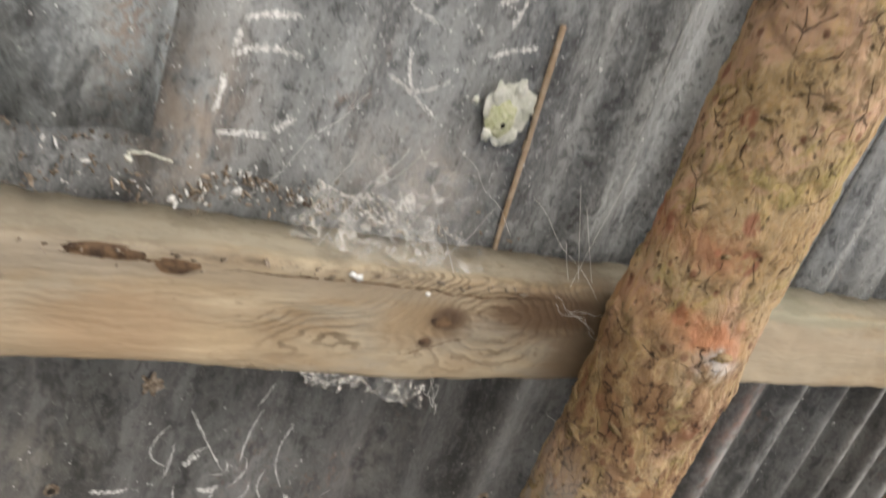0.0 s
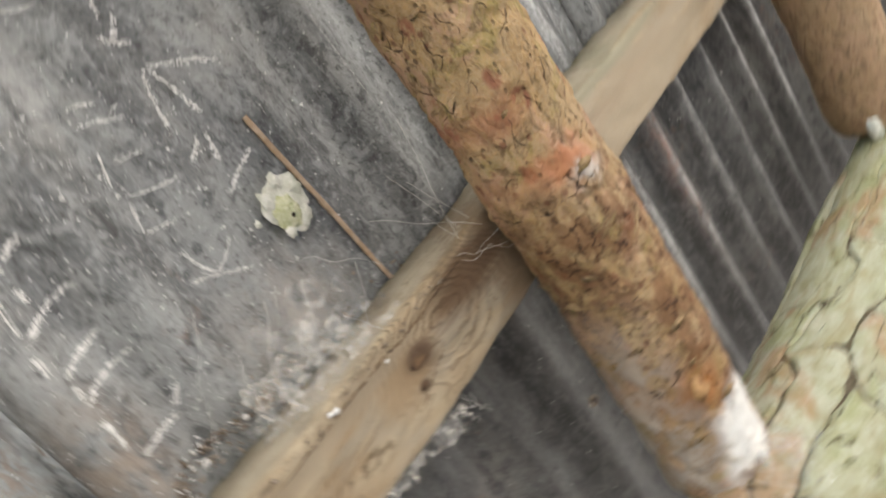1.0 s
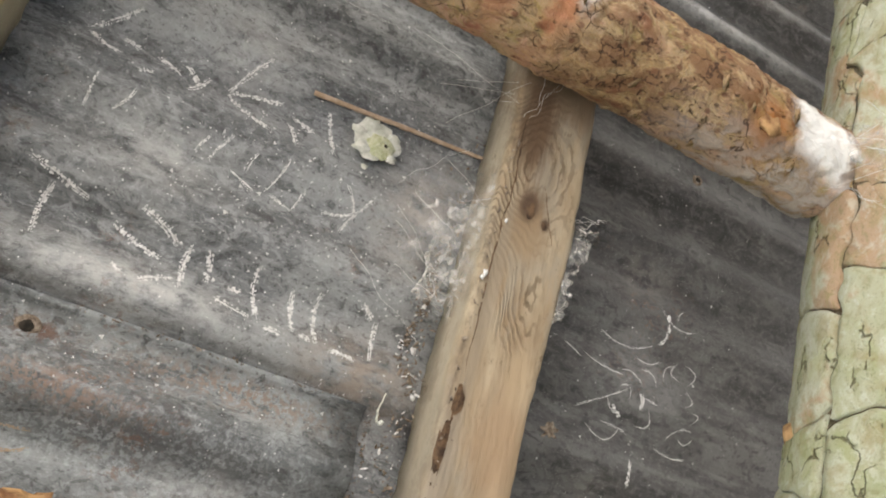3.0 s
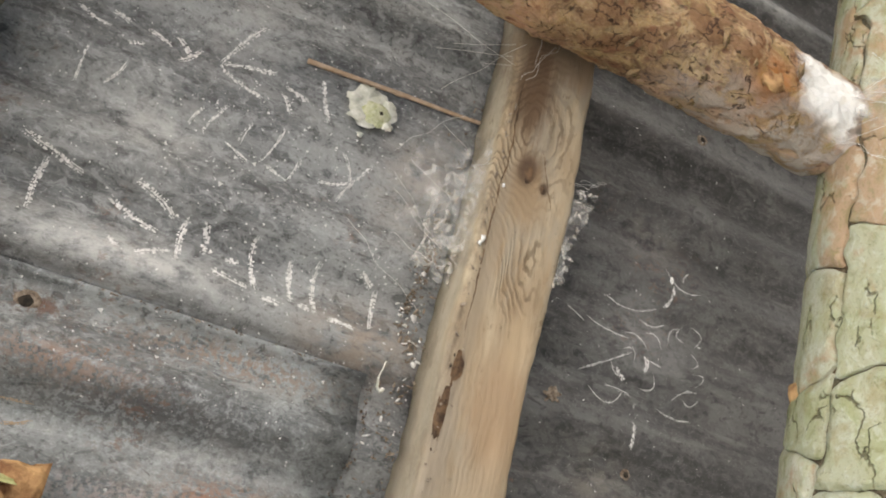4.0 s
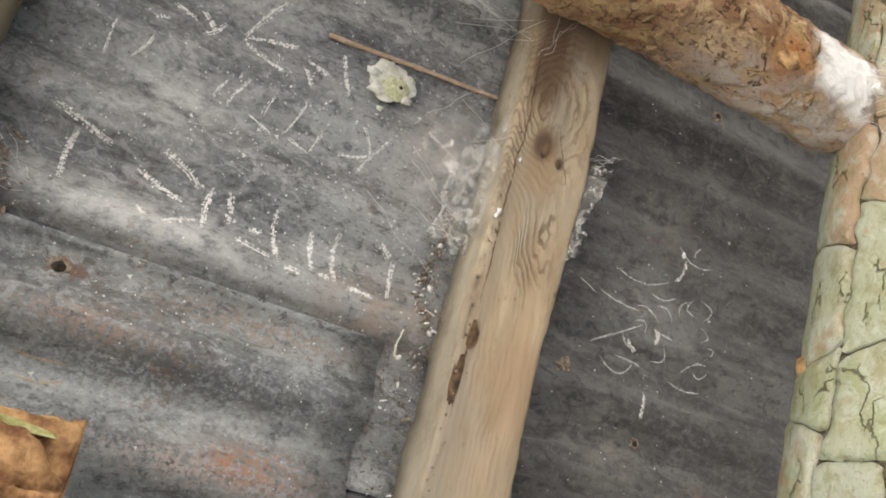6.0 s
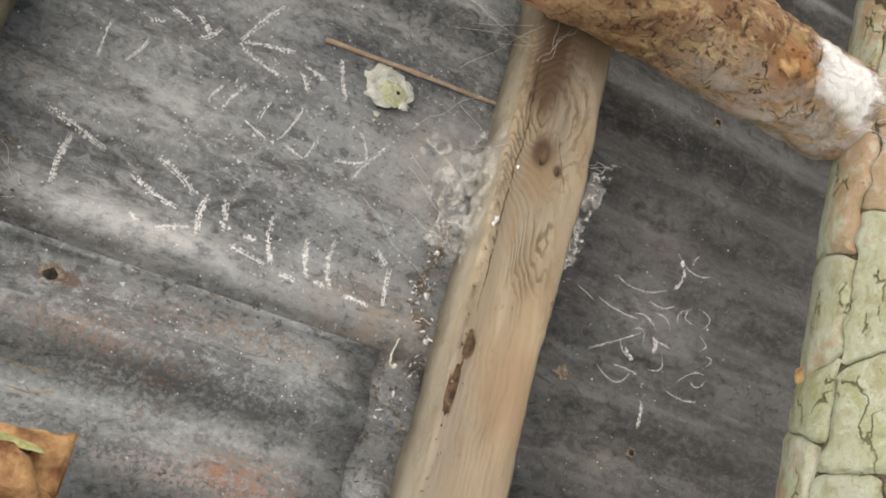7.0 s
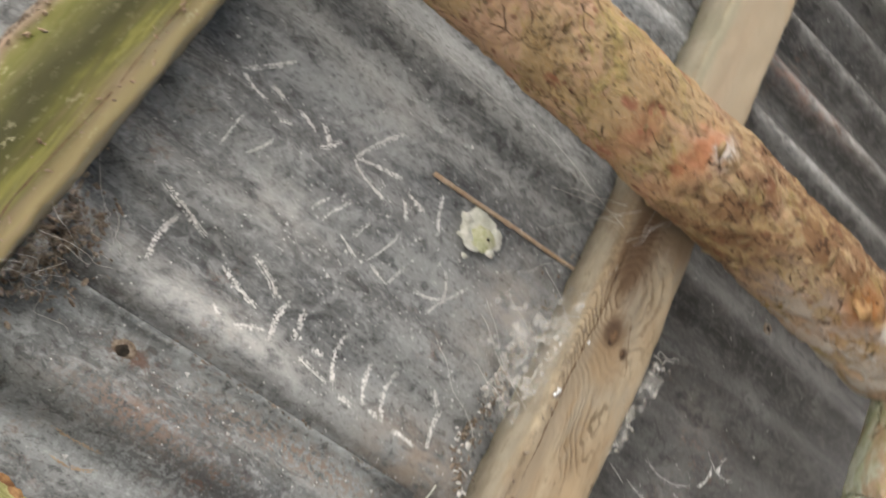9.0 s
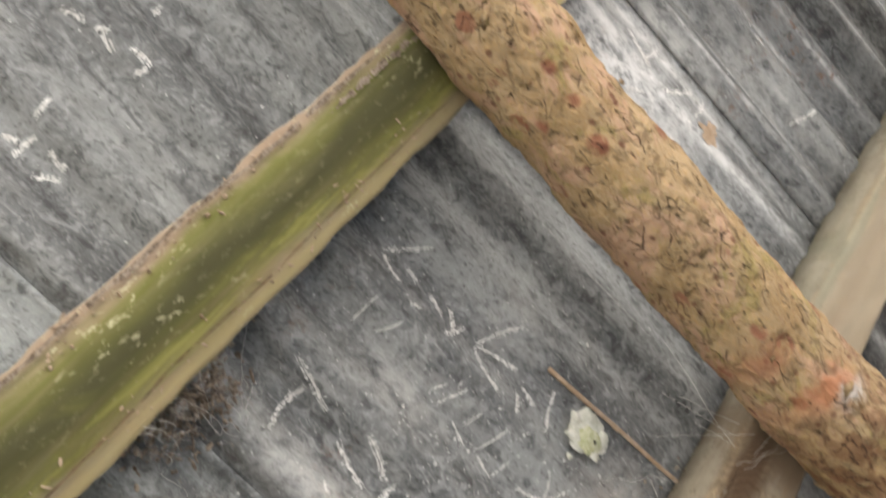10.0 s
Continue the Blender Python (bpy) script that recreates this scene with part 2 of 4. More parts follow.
def mouldy_end(nt, c, x, y, z, mid):
    """The weathered lower end: greyed bark, an orange bare place and a white crust before the cut."""
    yy = math_(nt, "ADD", y, math_(nt, "MULTIPLY", math_(nt, "SUBTRACT", mid, 0.5), 0.05))
    worn = math_(nt, "MULTIPLY", ramp(nt, yy, 0.1, 0.2), ramp(nt, mid, 0.4, 0.55))
    c = mix(nt, math_(nt, "MULTIPLY", worn, 0.8), c, (0.2, 0.1, 0.052))
    bent = nt.nodes.new("ShaderNodeVectorMath")
    bent.operation = "MULTIPLY_ADD"
    wobble = nt.nodes.new("ShaderNodeTexNoise")
    wobble.inputs["Scale"].default_value = 70
    wobble.inputs["Detail"].default_value = 4
    link(nt, coords(nt), wobble.inputs["Vector"])
    link(nt, wobble.outputs["Color"], bent.inputs[0])
    bent.inputs[1].default_value = (0.03, 0.03, 0.03)
    link(nt, coords(nt, 1, 0.7, 1, 2, 2, 2), bent.inputs[2])
    scab = cells(nt, 48, bent.outputs[0])
    c = mix(nt, math_(nt, "MULTIPLY", math_(nt, "MULTIPLY", ramp(nt, scab, 0.06, 0.01), ramp(nt, yy, 0.1, 0.2)), ramp(nt, mid, 0.45, 0.56, 0, 0.9)), c, (0.06, 0.03, 0.018))
    c = mix(nt, math_(nt, "MULTIPLY", math_(nt, "MULTIPLY", ramp(nt, yy, 0.22, 0.36), ramp(nt, x, 0.1, 0.07)), ramp(nt, mid, 0.42, 0.56, 0.1, 0.8)), c, (0.5, 0.44, 0.38))
    c = mix(nt, math_(nt, "MULTIPLY", spot(nt, x, yy, 0.094, 0.352, 0.022, 0.02), 0.9), c, (0.4, 0.16, 0.05))
    c = mix(nt, math_(nt, "MULTIPLY", spot(nt, x, yy, 0.095, 0.132, 0.024, 0.013), 0.8), c, (0.5, 0.2, 0.1))
    c = mix(nt, math_(nt, "MULTIPLY", spot(nt, x, yy, 0.108, 0.148, 0.012, 0.006), 0.9), c, (0.72, 0.66, 0.6))
    c = mix(nt, math_(nt, "MULTIPLY", spot(nt, x, yy, 0.078, 0.08, 0.012, 0.016), 0.6), c, (0.4, 0.15, 0.09))
    slant = math_(nt, "ADD", x, math_(nt, "MULTIPLY", math_(nt, "SUBTRACT", yy, 0.38), 0.22))
    w = math_(nt, "MULTIPLY", ramp(nt, yy, 0.368, 0.392), math_(nt, "MULTIPLY", ramp(nt, slant, 0.084, 0.1), ramp(nt, x, 0.146, 0.13)))
    w = math_(nt, "MULTIPLY", w, ramp(nt, grain(nt, 130, coords(nt, 1, 0.7, 1, 6, 2, 8), 5, 0.75, 0.5), 0.3, 0.44, 0.75, 0.98))
    w = math_(nt, "MULTIPLY", w, ramp(nt, yy, 0.456, 0.442, 0.25, 1.0))
    return mix(nt, w, c, (0.86, 0.84, 0.8))


BARK = bark("pine_bark", ((0.34, 0.22, 0.105), (0.4, 0.28, 0.155), (0.47, 0.285, 0.19), (0.29, 0.225, 0.075)), (0.24, 0.08, 0.05), (0.05, 0.03, 0.02), 58, 0.75, mouldy_end, 1.0, (1.0, 0.6, 1.0), 0.0042, 0.55)
BARK_PLAIN = bark("pine_bark_plain", ((0.34, 0.22, 0.125), (0.38, 0.265, 0.16), (0.4, 0.25, 0.16), (0.28, 0.19, 0.1)), (0.2, 0.1, 0.06), (0.06, 0.04, 0.03), 42, 0.5, None, 0.4)


def lichen_plate():
    """Pale grey-green lichen over smooth bark plates, each plate its own tone, rubbed to orange in places."""
    m, nt, b = material("lichen_plate", 0.85, 0.2)
    info = nt.nodes.new("ShaderNodeObjectInfo")
    r = info.outputs["Random"]
    soft = grain(nt, 20, coords(nt, 0.7, 1, 1, 2, 4, 9), 5, 0.62, 0.6)
    mid = grain(nt, 75, coords(nt, 0.7, 1, 1, 5, 1, 2), 6, 0.7, 0.5)
    fine = grain(nt, 380, coords(nt), 4, 0.7)
    c = mix(nt, r, (0.37, 0.355, 0.235), (0.43, 0.41, 0.31))
    c = mix(nt, ramp(nt, soft, 0.42, 0.66, 0, 0.8), c, (0.3, 0.305, 0.15))
    rub = math_(nt, "ADD", grain(nt, 15, coords(nt, 0.8, 1, 1, 1, 9, 5), 4, 0.6, 0.5), math_(nt, "MULTIPLY", math_(nt, "SUBTRACT", r, 0.5), 0.16))
    c = mix(nt, ramp(nt, rub, 0.54, 0.65, 0, 0.75), c, (0.36, 0.2, 0.11))
    c = mix(nt, ramp(nt, mid, 0.52, 0.62, 0, 0.42), c, (0.52, 0.5, 0.4))
    c = mix(nt, ramp(nt, mid, 0.47, 0.36, 0, 0.5), c, (0.2, 0.19, 0.08))
    c = mix(nt, ramp(nt, grain(nt, 34, coords(nt, 0.6, 1, 1, 3, 6, 8), 5, 0.7, 0.7), 0.5, 0.64, 0, 0.55), c, (0.27, 0.215, 0.1))
    c = mix(nt, ramp(nt, fine, 0.44, 0.32, 0, 0.5), c, (0.17, 0.14, 0.075))
    bent = nt.nodes.new("ShaderNodeVectorMath")
    bent.operation = "MULTIPLY_ADD"
    sway = nt.nodes.new("ShaderNodeTexNoise")
    sway.inputs["Scale"].default_value = 45
    sway.inputs["Detail"].default_value = 4
    link(nt, coords(nt), sway.inputs["Vector"])
    link(nt, sway.outputs["Color"], bent.inputs[0])
    bent.inputs[1].default_value = (0.012, 0.025, 0.025)
    link(nt, coords(nt, 0.35, 1, 1, 3, 1, 5), bent.inputs[2])
    split = math_(nt, "MULTIPLY", ramp(nt, cells(nt, 36, bent.outputs[0]), 0.03, 0.005), ramp(nt, soft, 0.5, 0.56))
    c = mix(nt, math_(nt, "MULTIPLY", split, 0.8), c, (0.07, 0.055, 0.025))
    link(nt, c, b.inputs["Base Color"])
    bump(nt, b, math_(nt, "SUBTRACT", math_(nt, "ADD", math_(nt, "ADD", mid, soft), math_(nt, "MULTIPLY", fine, 0.4)), math_(nt, "MULTIPLY", split, 0.6)), 0.004, 0.9)
    return m


LICHEN_PLATE = lichen_plate()
BARK_GREEN = bark("lichen_bark", ((0.06, 0.045, 0.025), (0.05, 0.045, 0.02), (0.09, 0.055, 0.03), (0.05, 0.035, 0.02)), (0.3, 0.14, 0.06), (0.05, 0.04, 0.02), 30, 0.6, None, 0.15, (0.3, 1.0, 1.0), 0.003, 0.5, 0.022)


def timber(name, pale, brown, knots, moss=None, rings=1500.0, swirl=(), stains=()):
    """Weathered softwood: growth rings that flow round the knots, silvered and soiled in patches."""
    m, nt, b = material(name, 0.78, 0.22)
    x, y, z = axes(nt)
    wob = grain(nt, 1.0, coords(nt, 5, 30, 30), 3, 0.5)
    curl = grain(nt, 1.0, coords(nt, 45, 60, 60, 2, 5, 1), 3, 0.55)
    lane = math_(nt, "ADD", math_(nt, "ADD", y, math_(nt, "MULTIPLY", z, 0.8)), math_(nt, "MULTIPLY", wob, 0.03))
    lane = math_(nt, "ADD", lane, math_(nt, "MULTIPLY", curl, 0.012))
    for kx, ky, rx, ry, a in (*knots, *swirl):
        lane = math_(nt, "ADD", lane, math_(nt, "MULTIPLY", spot(nt, x, y, kx, ky, rx, ry), a))
    ring = math_(nt, "SINE", math_(nt, "MULTIPLY", lane, rings))
    late = grain(nt, 1.0, coords(nt, 14, 120, 120), 6, 0.7, 0.4)
    tint = grain(nt, 1.0, coords(nt, 9, 22, 22, 6, 2, 4), 4, 0.6, 0.6)
    c = mix(nt, ramp(nt, tint, 0.34, 0.66), pale, brown)
    c = mix(nt, ramp(nt, late, 0.52, 0.7, 0, 0.5), c, tuple(0.6 * v for v in brown))
    c = mix(nt, ramp(nt, late, 0.46, 0.3, 0, 0.2), c, tuple(min(0.7, 1.15 * v) for v in pale))
    near = ramp(nt, grain(nt, 9, coords(nt, 1, 3, 3), 2), 0.46, 0.64, 0.02, 0.22)
    for kx, ky, rx, ry, a in swirl:
        near = math_(nt, "MAXIMUM", near, ramp(nt, spot(nt, x, y, kx, ky, rx * 1.4, ry * 1.3), 0.2, 0.7, 0, 0.9))
    near = math_(nt, "MULTIPLY", near, ramp(nt, z, -0.05, -0.054, 0.15, 1.0))
    near = math_(nt, "MULTIPLY", near, ramp(nt, grain(nt, 60, coords(nt, 0.5, 1, 1), 4, 0.7), 0.34, 0.58, 0.35, 1.0))
    c = mix(nt, math_(nt, "MULTIPLY", ramp(nt, ring, 0.2, 1.0), near), c, tuple(0.5 * v for v in brown))
    silver = grain(nt, 13, coords(nt, 0.5, 1.6, 1.6, 3, 1, 2), 5, 0.65, 0.4)
    c = mix(nt, ramp(nt, silver, 0.45, 0.6, 0, 0.75), c, (0.32, 0.275, 0.21))
    if knots:
        grey = ramp(nt, z, -0.053, -0.045, 0, 0.75)
        c = mix(nt, grey, c, (0.34, 0.3, 0.235))
        worn = math_(nt, "MULTIPLY", spot(nt, 0.0, y, 0.0, 0.1575, 1.0, 0.0035), ramp(nt, grain(nt, 45, coords(nt, 0.6, 1, 1, 2, 2, 7), 5, 0.75), 0.42, 0.6))
        c = mix(nt, math_(nt, "MULTIPLY", worn, 0.8), c, (0.15, 0.115, 0.08))
    dirt = grain(nt, 120, coords(nt, 0.6, 1, 1, 9, 3, 1), 5, 0.75)
    c = mix(nt, ramp(nt, dirt, 0.58, 0.7, 0, 0.6), c, (0.13, 0.095, 0.06))
    for cx, cy, rx, ry, colour in stains:
        c = mix(nt, math_(nt, "MULTIPLY", ramp(nt, math_(nt, "ADD", spot(nt, x, y, cx, cy, rx, ry), math_(nt, "MULTIPLY", math_(nt, "SUBTRACT", late, 0.5), 0.9)), 0.12, 0.85), 0.85), c, colour)
    for kx, ky, rx, ry, a in knots:
        k = ramp(nt, spot(nt, x, y, kx, ky, rx * 0.8, ry * 0.8), 0.25, 0.85)
        c = mix(nt, math_(nt, "MULTIPLY", k, 0.8), c, (0.07, 0.042, 0.027))
    if moss:
        c = moss(nt, c, x, y, z, late)
    link(nt, c, b.inputs["Base Color"])
    bump(nt, b, math_(nt, "ADD", math_(nt, "MULTIPLY", ring, math_(nt, "ADD", near, 0.2)), math_(nt, "MULTIPLY", late, 4.0)), 0.0003, 0.8)
    return m


def algae(nt, c, x, y, z, late):
    """A green film with a dark wet core along the round face, thin and yellow towards its bare edges."""
    big = grain(nt, 1.0, coords(nt, 7, 22, 14, 1, 2, 3), 4, 0.6, 0.7)
    yy = math_(nt, "ADD", y, math_(nt, "MULTIPLY", math_(nt, "SUBTRACT", big, 0.5), 0.03))
    n = grain(nt, 1.0, coords(nt, 9, 110, 40), 5, 0.65, 0.5)
    mid = math_(nt, "MULTIPLY", ramp(nt, yy, -0.298, -0.284), ramp(nt, yy, -0.226, -0.246))
    c = mix(nt, ramp(nt, y, -0.28, -0.294, 0, 0.75), c, (0.3, 0.215, 0.155))
    c = mix(nt, math_(nt, "MULTIPLY", mid, ramp(nt, n, 0.25, 0.6, 0.6, 1.0)), c, (0.15, 0.152, 0.036))
    core = math_(nt, "MULTIPLY", spot(nt, 0.0, yy, 0.0, -0.264, 1.0, 0.017), ramp(nt, big, 0.22, 0.4))
    c = mix(nt, math_(nt, "MULTIPLY", core, 0.97), c, (0.055, 0.053, 0.022))
    yellow = math_(nt, "MULTIPLY", spot(nt, 0.0, yy, 0.0, -0.243, 1.0, 0.007), ramp(nt, n, 0.46, 0.6))
    c = mix(nt, math_(nt, "MULTIPLY", yellow, 0.6), c, (0.36, 0.34, 0.11))
    c = mix(nt, math_(nt, "MULTIPLY", ramp(nt, y, -0.236, -0.227), ramp(nt, n, 0.35, 0.6, 0.35, 0.9)), c, (0.41, 0.34, 0.17))
    c = mix(nt, ramp(nt, z, -0.066, -0.058, 0, 0.7), c, (0.4, 0.37, 0.3))
    fl = ramp(nt, grain(nt, 170, coords(nt, 0.6, 1.3, 1), 4, 0.75), 0.57, 0.64)
    fl = math_(nt, "MULTIPLY", fl, ramp(nt, grain(nt, 14, coords(nt, 0.5, 1, 1, 4, 4, 4), 3), 0.48, 0.6, 0.1, 0.8))
    return mix(nt, fl, c, (0.55, 0.52, 0.33))


KNOTS = [(-0.036, 0.186, 0.02, 0.014, 0.001), (-0.045, 0.205, 0.009, 0.007, 0.001), (-0.212, 0.166, 0.016, 0.007, 0.002)]
BATTEN = timber("batten_wood", (0.42, 0.34, 0.235), (0.29, 0.21, 0.13), KNOTS, None, 1000.0,
                [(0.005, 0.166, 0.085, 0.05, 0.1), (-0.12, 0.2, 0.035, 0.016, 0.024)],
                [(0.09, 0.195, 0.035, 0.06, (0.2, 0.14, 0.09)), (0.04, 0.178, 0.055, 0.02, (0.1, 0.058, 0.033)), (-0.3, 0.165, 0.12, 0.012, (0.3, 0.25, 0.19)), (-0.235, 0.205, 0.06, 0.025, (0.34, 0.235, 0.145)), (-0.18, 0.21, 0.03, 0.012, (0.4, 0.3, 0.19)), (-0.32, 0.2, 0.05, 0.03, (0.37, 0.29, 0.2)), (0.27, 0.188, 0.16, 0.009, (0.25, 0.155, 0.1)), (0.2, 0.212, 0.09, 0.008, (0.2, 0.15, 0.1)), (0.5, 0.2, 0.2, 0.01, (0.24, 0.19, 0.13)), (0.32, 0.2, 0.2, 0.04, (0.34, 0.28, 0.2)), (-0.038, 0.188, 0.024, 0.016, (0.15, 0.095, 0.055)), (-0.06, 0.192, 0.03, 0.02, (0.3, 0.215, 0.13)), (-0.12, 0.17, 0.1, 0.008, (0.3, 0.24, 0.17)), (0.33, 0.16, 0.14, 0.007, (0.27, 0.25, 0.18))])
MOSSY = timber("mossy_wood", (0.44, 0.35, 0.235), (0.36, 0.265, 0.17), [], algae, 500.0)


def simple(name, a, b_, scale, rough=0.85, relief=0.001):
    m, nt, b = material(name, rough, 0.2)
    n = grain(nt, scale, coords(nt), 5, 0.65)
    link(nt, mix(nt, ramp(nt, n, 0.32, 0.68), a, b_), b.inputs["Base Color"])
    bump(nt, b, n, relief, 0.7)
    return m


CHALK = simple("chalk", (0.52, 0.51, 0.49), (0.82, 0.81, 0.79), 300)
CHALK_FAINT = simple("faint_chalk", (0.2, 0.2, 0.195), (0.42, 0.42, 0.41), 260)
STRAW = simple("dry_straw", (0.33, 0.235, 0.155), (0.46, 0.36, 0.27), 120)
CRUST = simple("pale_crust", (0.47, 0.48, 0.4), (0.68, 0.67, 0.61), 100, 0.95, 0.003)
CRUST_GREEN = simple("green_crust", (0.38, 0.4, 0.22), (0.58, 0.58, 0.42), 170, 0.95, 0.004)
DARK = simple("dark_hole", (0.015, 0.013, 0.01), (0.05, 0.04, 0.03), 150)
ROTTEN = simple("rotten_wood", (0.13, 0.055, 0.025), (0.5, 0.3, 0.14), 55, 0.9, 0.006)
MOSS = simple("green_moss", (0.16, 0.15, 0.045), (0.42, 0.42, 0.2), 70, 0.95, 0.004)
DEBRIS = simple("dry_debris", (0.1, 0.07, 0.048), (0.34, 0.28, 0.22), 240)
EARTH = simple("trodden_earth", (0.24, 0.225, 0.205), (0.36, 0.345, 0.32), 6, 0.95, 0.02)
BLOCK_GREY = simple("light_block_grey", (0.09, 0.08, 0.065), (0.17, 0.15, 0.13), 12, 0.85, 0.004)

# ---- roof sheets ----
PITCH, CREST, WAVE = 0.0757, 0.057, 0.0088


def skin(x, y=0.0):
    flat = math.exp(-((x + 0.03) / 0.13) ** 2 - (y / 0.24) ** 2) * 0.55 + math.exp(-((x + 0.1) / 0.3) ** 2 - ((y - 0.4) / 0.18) ** 2) * 0.62 + math.exp(-((x - 0.325) / 0.06) ** 2 - ((y + 0.08) / 0.18) ** 2) * 1.3
    return WAVE * (1 - flat + 0.2 / (1 + math.exp(-(x - 0.28) * 40))) * math.cos(2 * math.pi * (x - CREST) / PITCH) + 0.0015 * n3(x, y, 0, 4)


def roof_sheet(x0, x1, y0, y1, drop, mat, label):
    nx, ny = int((x1 - x0) / 0.005), max(2, int((y1 - y0) / 0.05))
    bm = bmesh.new()
    rows = []
    for lift in (0.0, 0.0009):
        rows.append([[bm.verts.new((x0 + (x1 - x0) * i / nx, y0 + (y1 - y0) * j / ny + 0.0012 * n3(i * 0.21, j, 3, 1) * (j in (0, ny)),
                                    skin(x0 + (x1 - x0) * i / nx, y0 + (y1 - y0) * j / ny) + drop + lift)) for i in range(nx + 1)] for j in range(ny + 1)])
    lo, hi = rows
    for j in range(ny):
        for i in range(nx):
            bm.faces.new((lo[j][i], lo[j + 1][i], lo[j + 1][i + 1], lo[j][i + 1]))
            bm.faces.new((hi[j][i], hi[j][i + 1], hi[j + 1][i + 1], hi[j + 1][i]))
    for i in range(nx):
        bm.faces.new((lo[0][i], lo[0][i + 1], hi[0][i + 1], hi[0][i]))
        bm.faces.new((lo[ny][i + 1], lo[ny][i], hi[ny][i], hi[ny][i + 1]))
    for j in range(ny):
        bm.faces.new((lo[j + 1][0], lo[j][0], hi[j][0], hi[j + 1][0]))
        bm.faces.new((lo[j][nx], lo[j + 1][nx], hi[j + 1][nx], hi[j][nx]))
    return thing("roof_sheet", bm, mat, label, "roof sheet", "roof sheets")


# A darker sheet; its colour also holds the shade behind batten and log.
ZINC_DARK = zinc("shaded_dark_zinc", (0.034, 0.033, 0.032), (0.094, 0.093, 0.091), 0.06, (0.2, 0.198, 0.19), [
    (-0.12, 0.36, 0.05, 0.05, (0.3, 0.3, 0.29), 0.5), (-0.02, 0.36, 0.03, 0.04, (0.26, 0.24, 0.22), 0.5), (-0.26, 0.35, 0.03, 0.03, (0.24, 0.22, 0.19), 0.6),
    # The seven pale streaks at corrugation pitch paint lit flanks into the colour.
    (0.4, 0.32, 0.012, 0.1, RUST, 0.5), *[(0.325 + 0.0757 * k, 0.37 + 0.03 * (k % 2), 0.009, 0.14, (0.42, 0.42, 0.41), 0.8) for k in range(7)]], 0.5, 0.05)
roof_sheet(-0.347, 0.44, -1.9, 0.2, 0.0, ZINC, "dark weathered corrugated zinc sheet with chalk writing")
roof_sheet(-1.7, -0.229, -1.9, 0.116, -0.0045, ZINC_PALE, "pale rust-flecked corrugated zinc sheet lapped under its neighbour")
roof_sheet(0.372, 1.2, -1.9, 0.2, -0.0022, ZINC_STREAKED, "grey corrugated zinc sheet with whitish streaks")
roof_sheet(-0.347, 0.44, 0.06, 1.0, 0.002, ZINC_DARK, "dark corrugated zinc sheet near the eave, its colour deepened for shade")
roof_sheet(-1.7, -0.3, 0.05, 1.0, 0.004, ZINC_DARK, "dark corrugated zinc sheet near the eave, its colour deepened for shade")
roof_sheet(0.38, 1.2, 0.06, 1.0, 0.004, ZINC_DARK, "dark corrugated zinc sheet near the eave, its colour deepened for shade")


# ---- timbers ----
def batten(name, x0, x1, y0, y1, z0, z1, mat, label, rag=0.0015, crown=0.0, lean=0.0, belly=0.0):
    """A sawn length with softened, worn edges; crown rounds its under face."""
    prof = []
    c = 0.004
    w, h = y1 - y0, z1 - z0
    n = 14
    for i in range(n + 1):
        u = i / n
        prof.append((y0 + c + (w - 2 * c) * u, z0 - crown * math.sin(math.pi * u)))
    prof += [(y1 - c * 0.3, z0 + c * 0.3), (y1, z0 + c)]
    prof += [(y1, z0 + h * 0.5), (y1, z1), (y0, z1), (y0, z0 + h * 0.5), (y0, z0 + c), (y0 + c * 0.3, z0 + c * 0.3)]
    k = len(prof)
    nl = int((x1 - x0) / 0.006)

    def f(u, v):
        y, z = prof[int(round(u * k)) % k]
        x = x0 + (x1 - x0) * v
        e = rag * (n3(x, y * 3, z * 3, 22) + 0.6 * n3(x, y, z, 90))
        swell = belly * (math.exp(-((x + 0.05) / 0.09) ** 2) - 0.5 * math.exp(-((x + 0.25) / 0.08) ** 2)) * max(0.0, (y - y0) / w)
        return (x, y + e * 1.4 + lean * x + swell, z + e * 0.7)
    bm, vs = grid(k, nl, f, wrap=True)
    bm.faces.new(vs[0][::-1])
    bm.faces.new(vs[-1])
    bmesh.ops.recalc_face_normals(bm, faces=bm.faces)
    return thing(name, bm, mat, label, "batten", "roof battens")


sawn = batten("roof_batten", -1.6, 1.2, 0.1545, 0.231, -0.057, -0.0065, BATTEN, "weathered sawn batten with knots and swirling grain", 0.0022, belly=0.0055)
batten("roof_batten", -1.6, 1.2, -0.302, -0.222, -0.066, -0.0065, MOSSY, "half-round batten green with algae", 0.0018, 0.012)


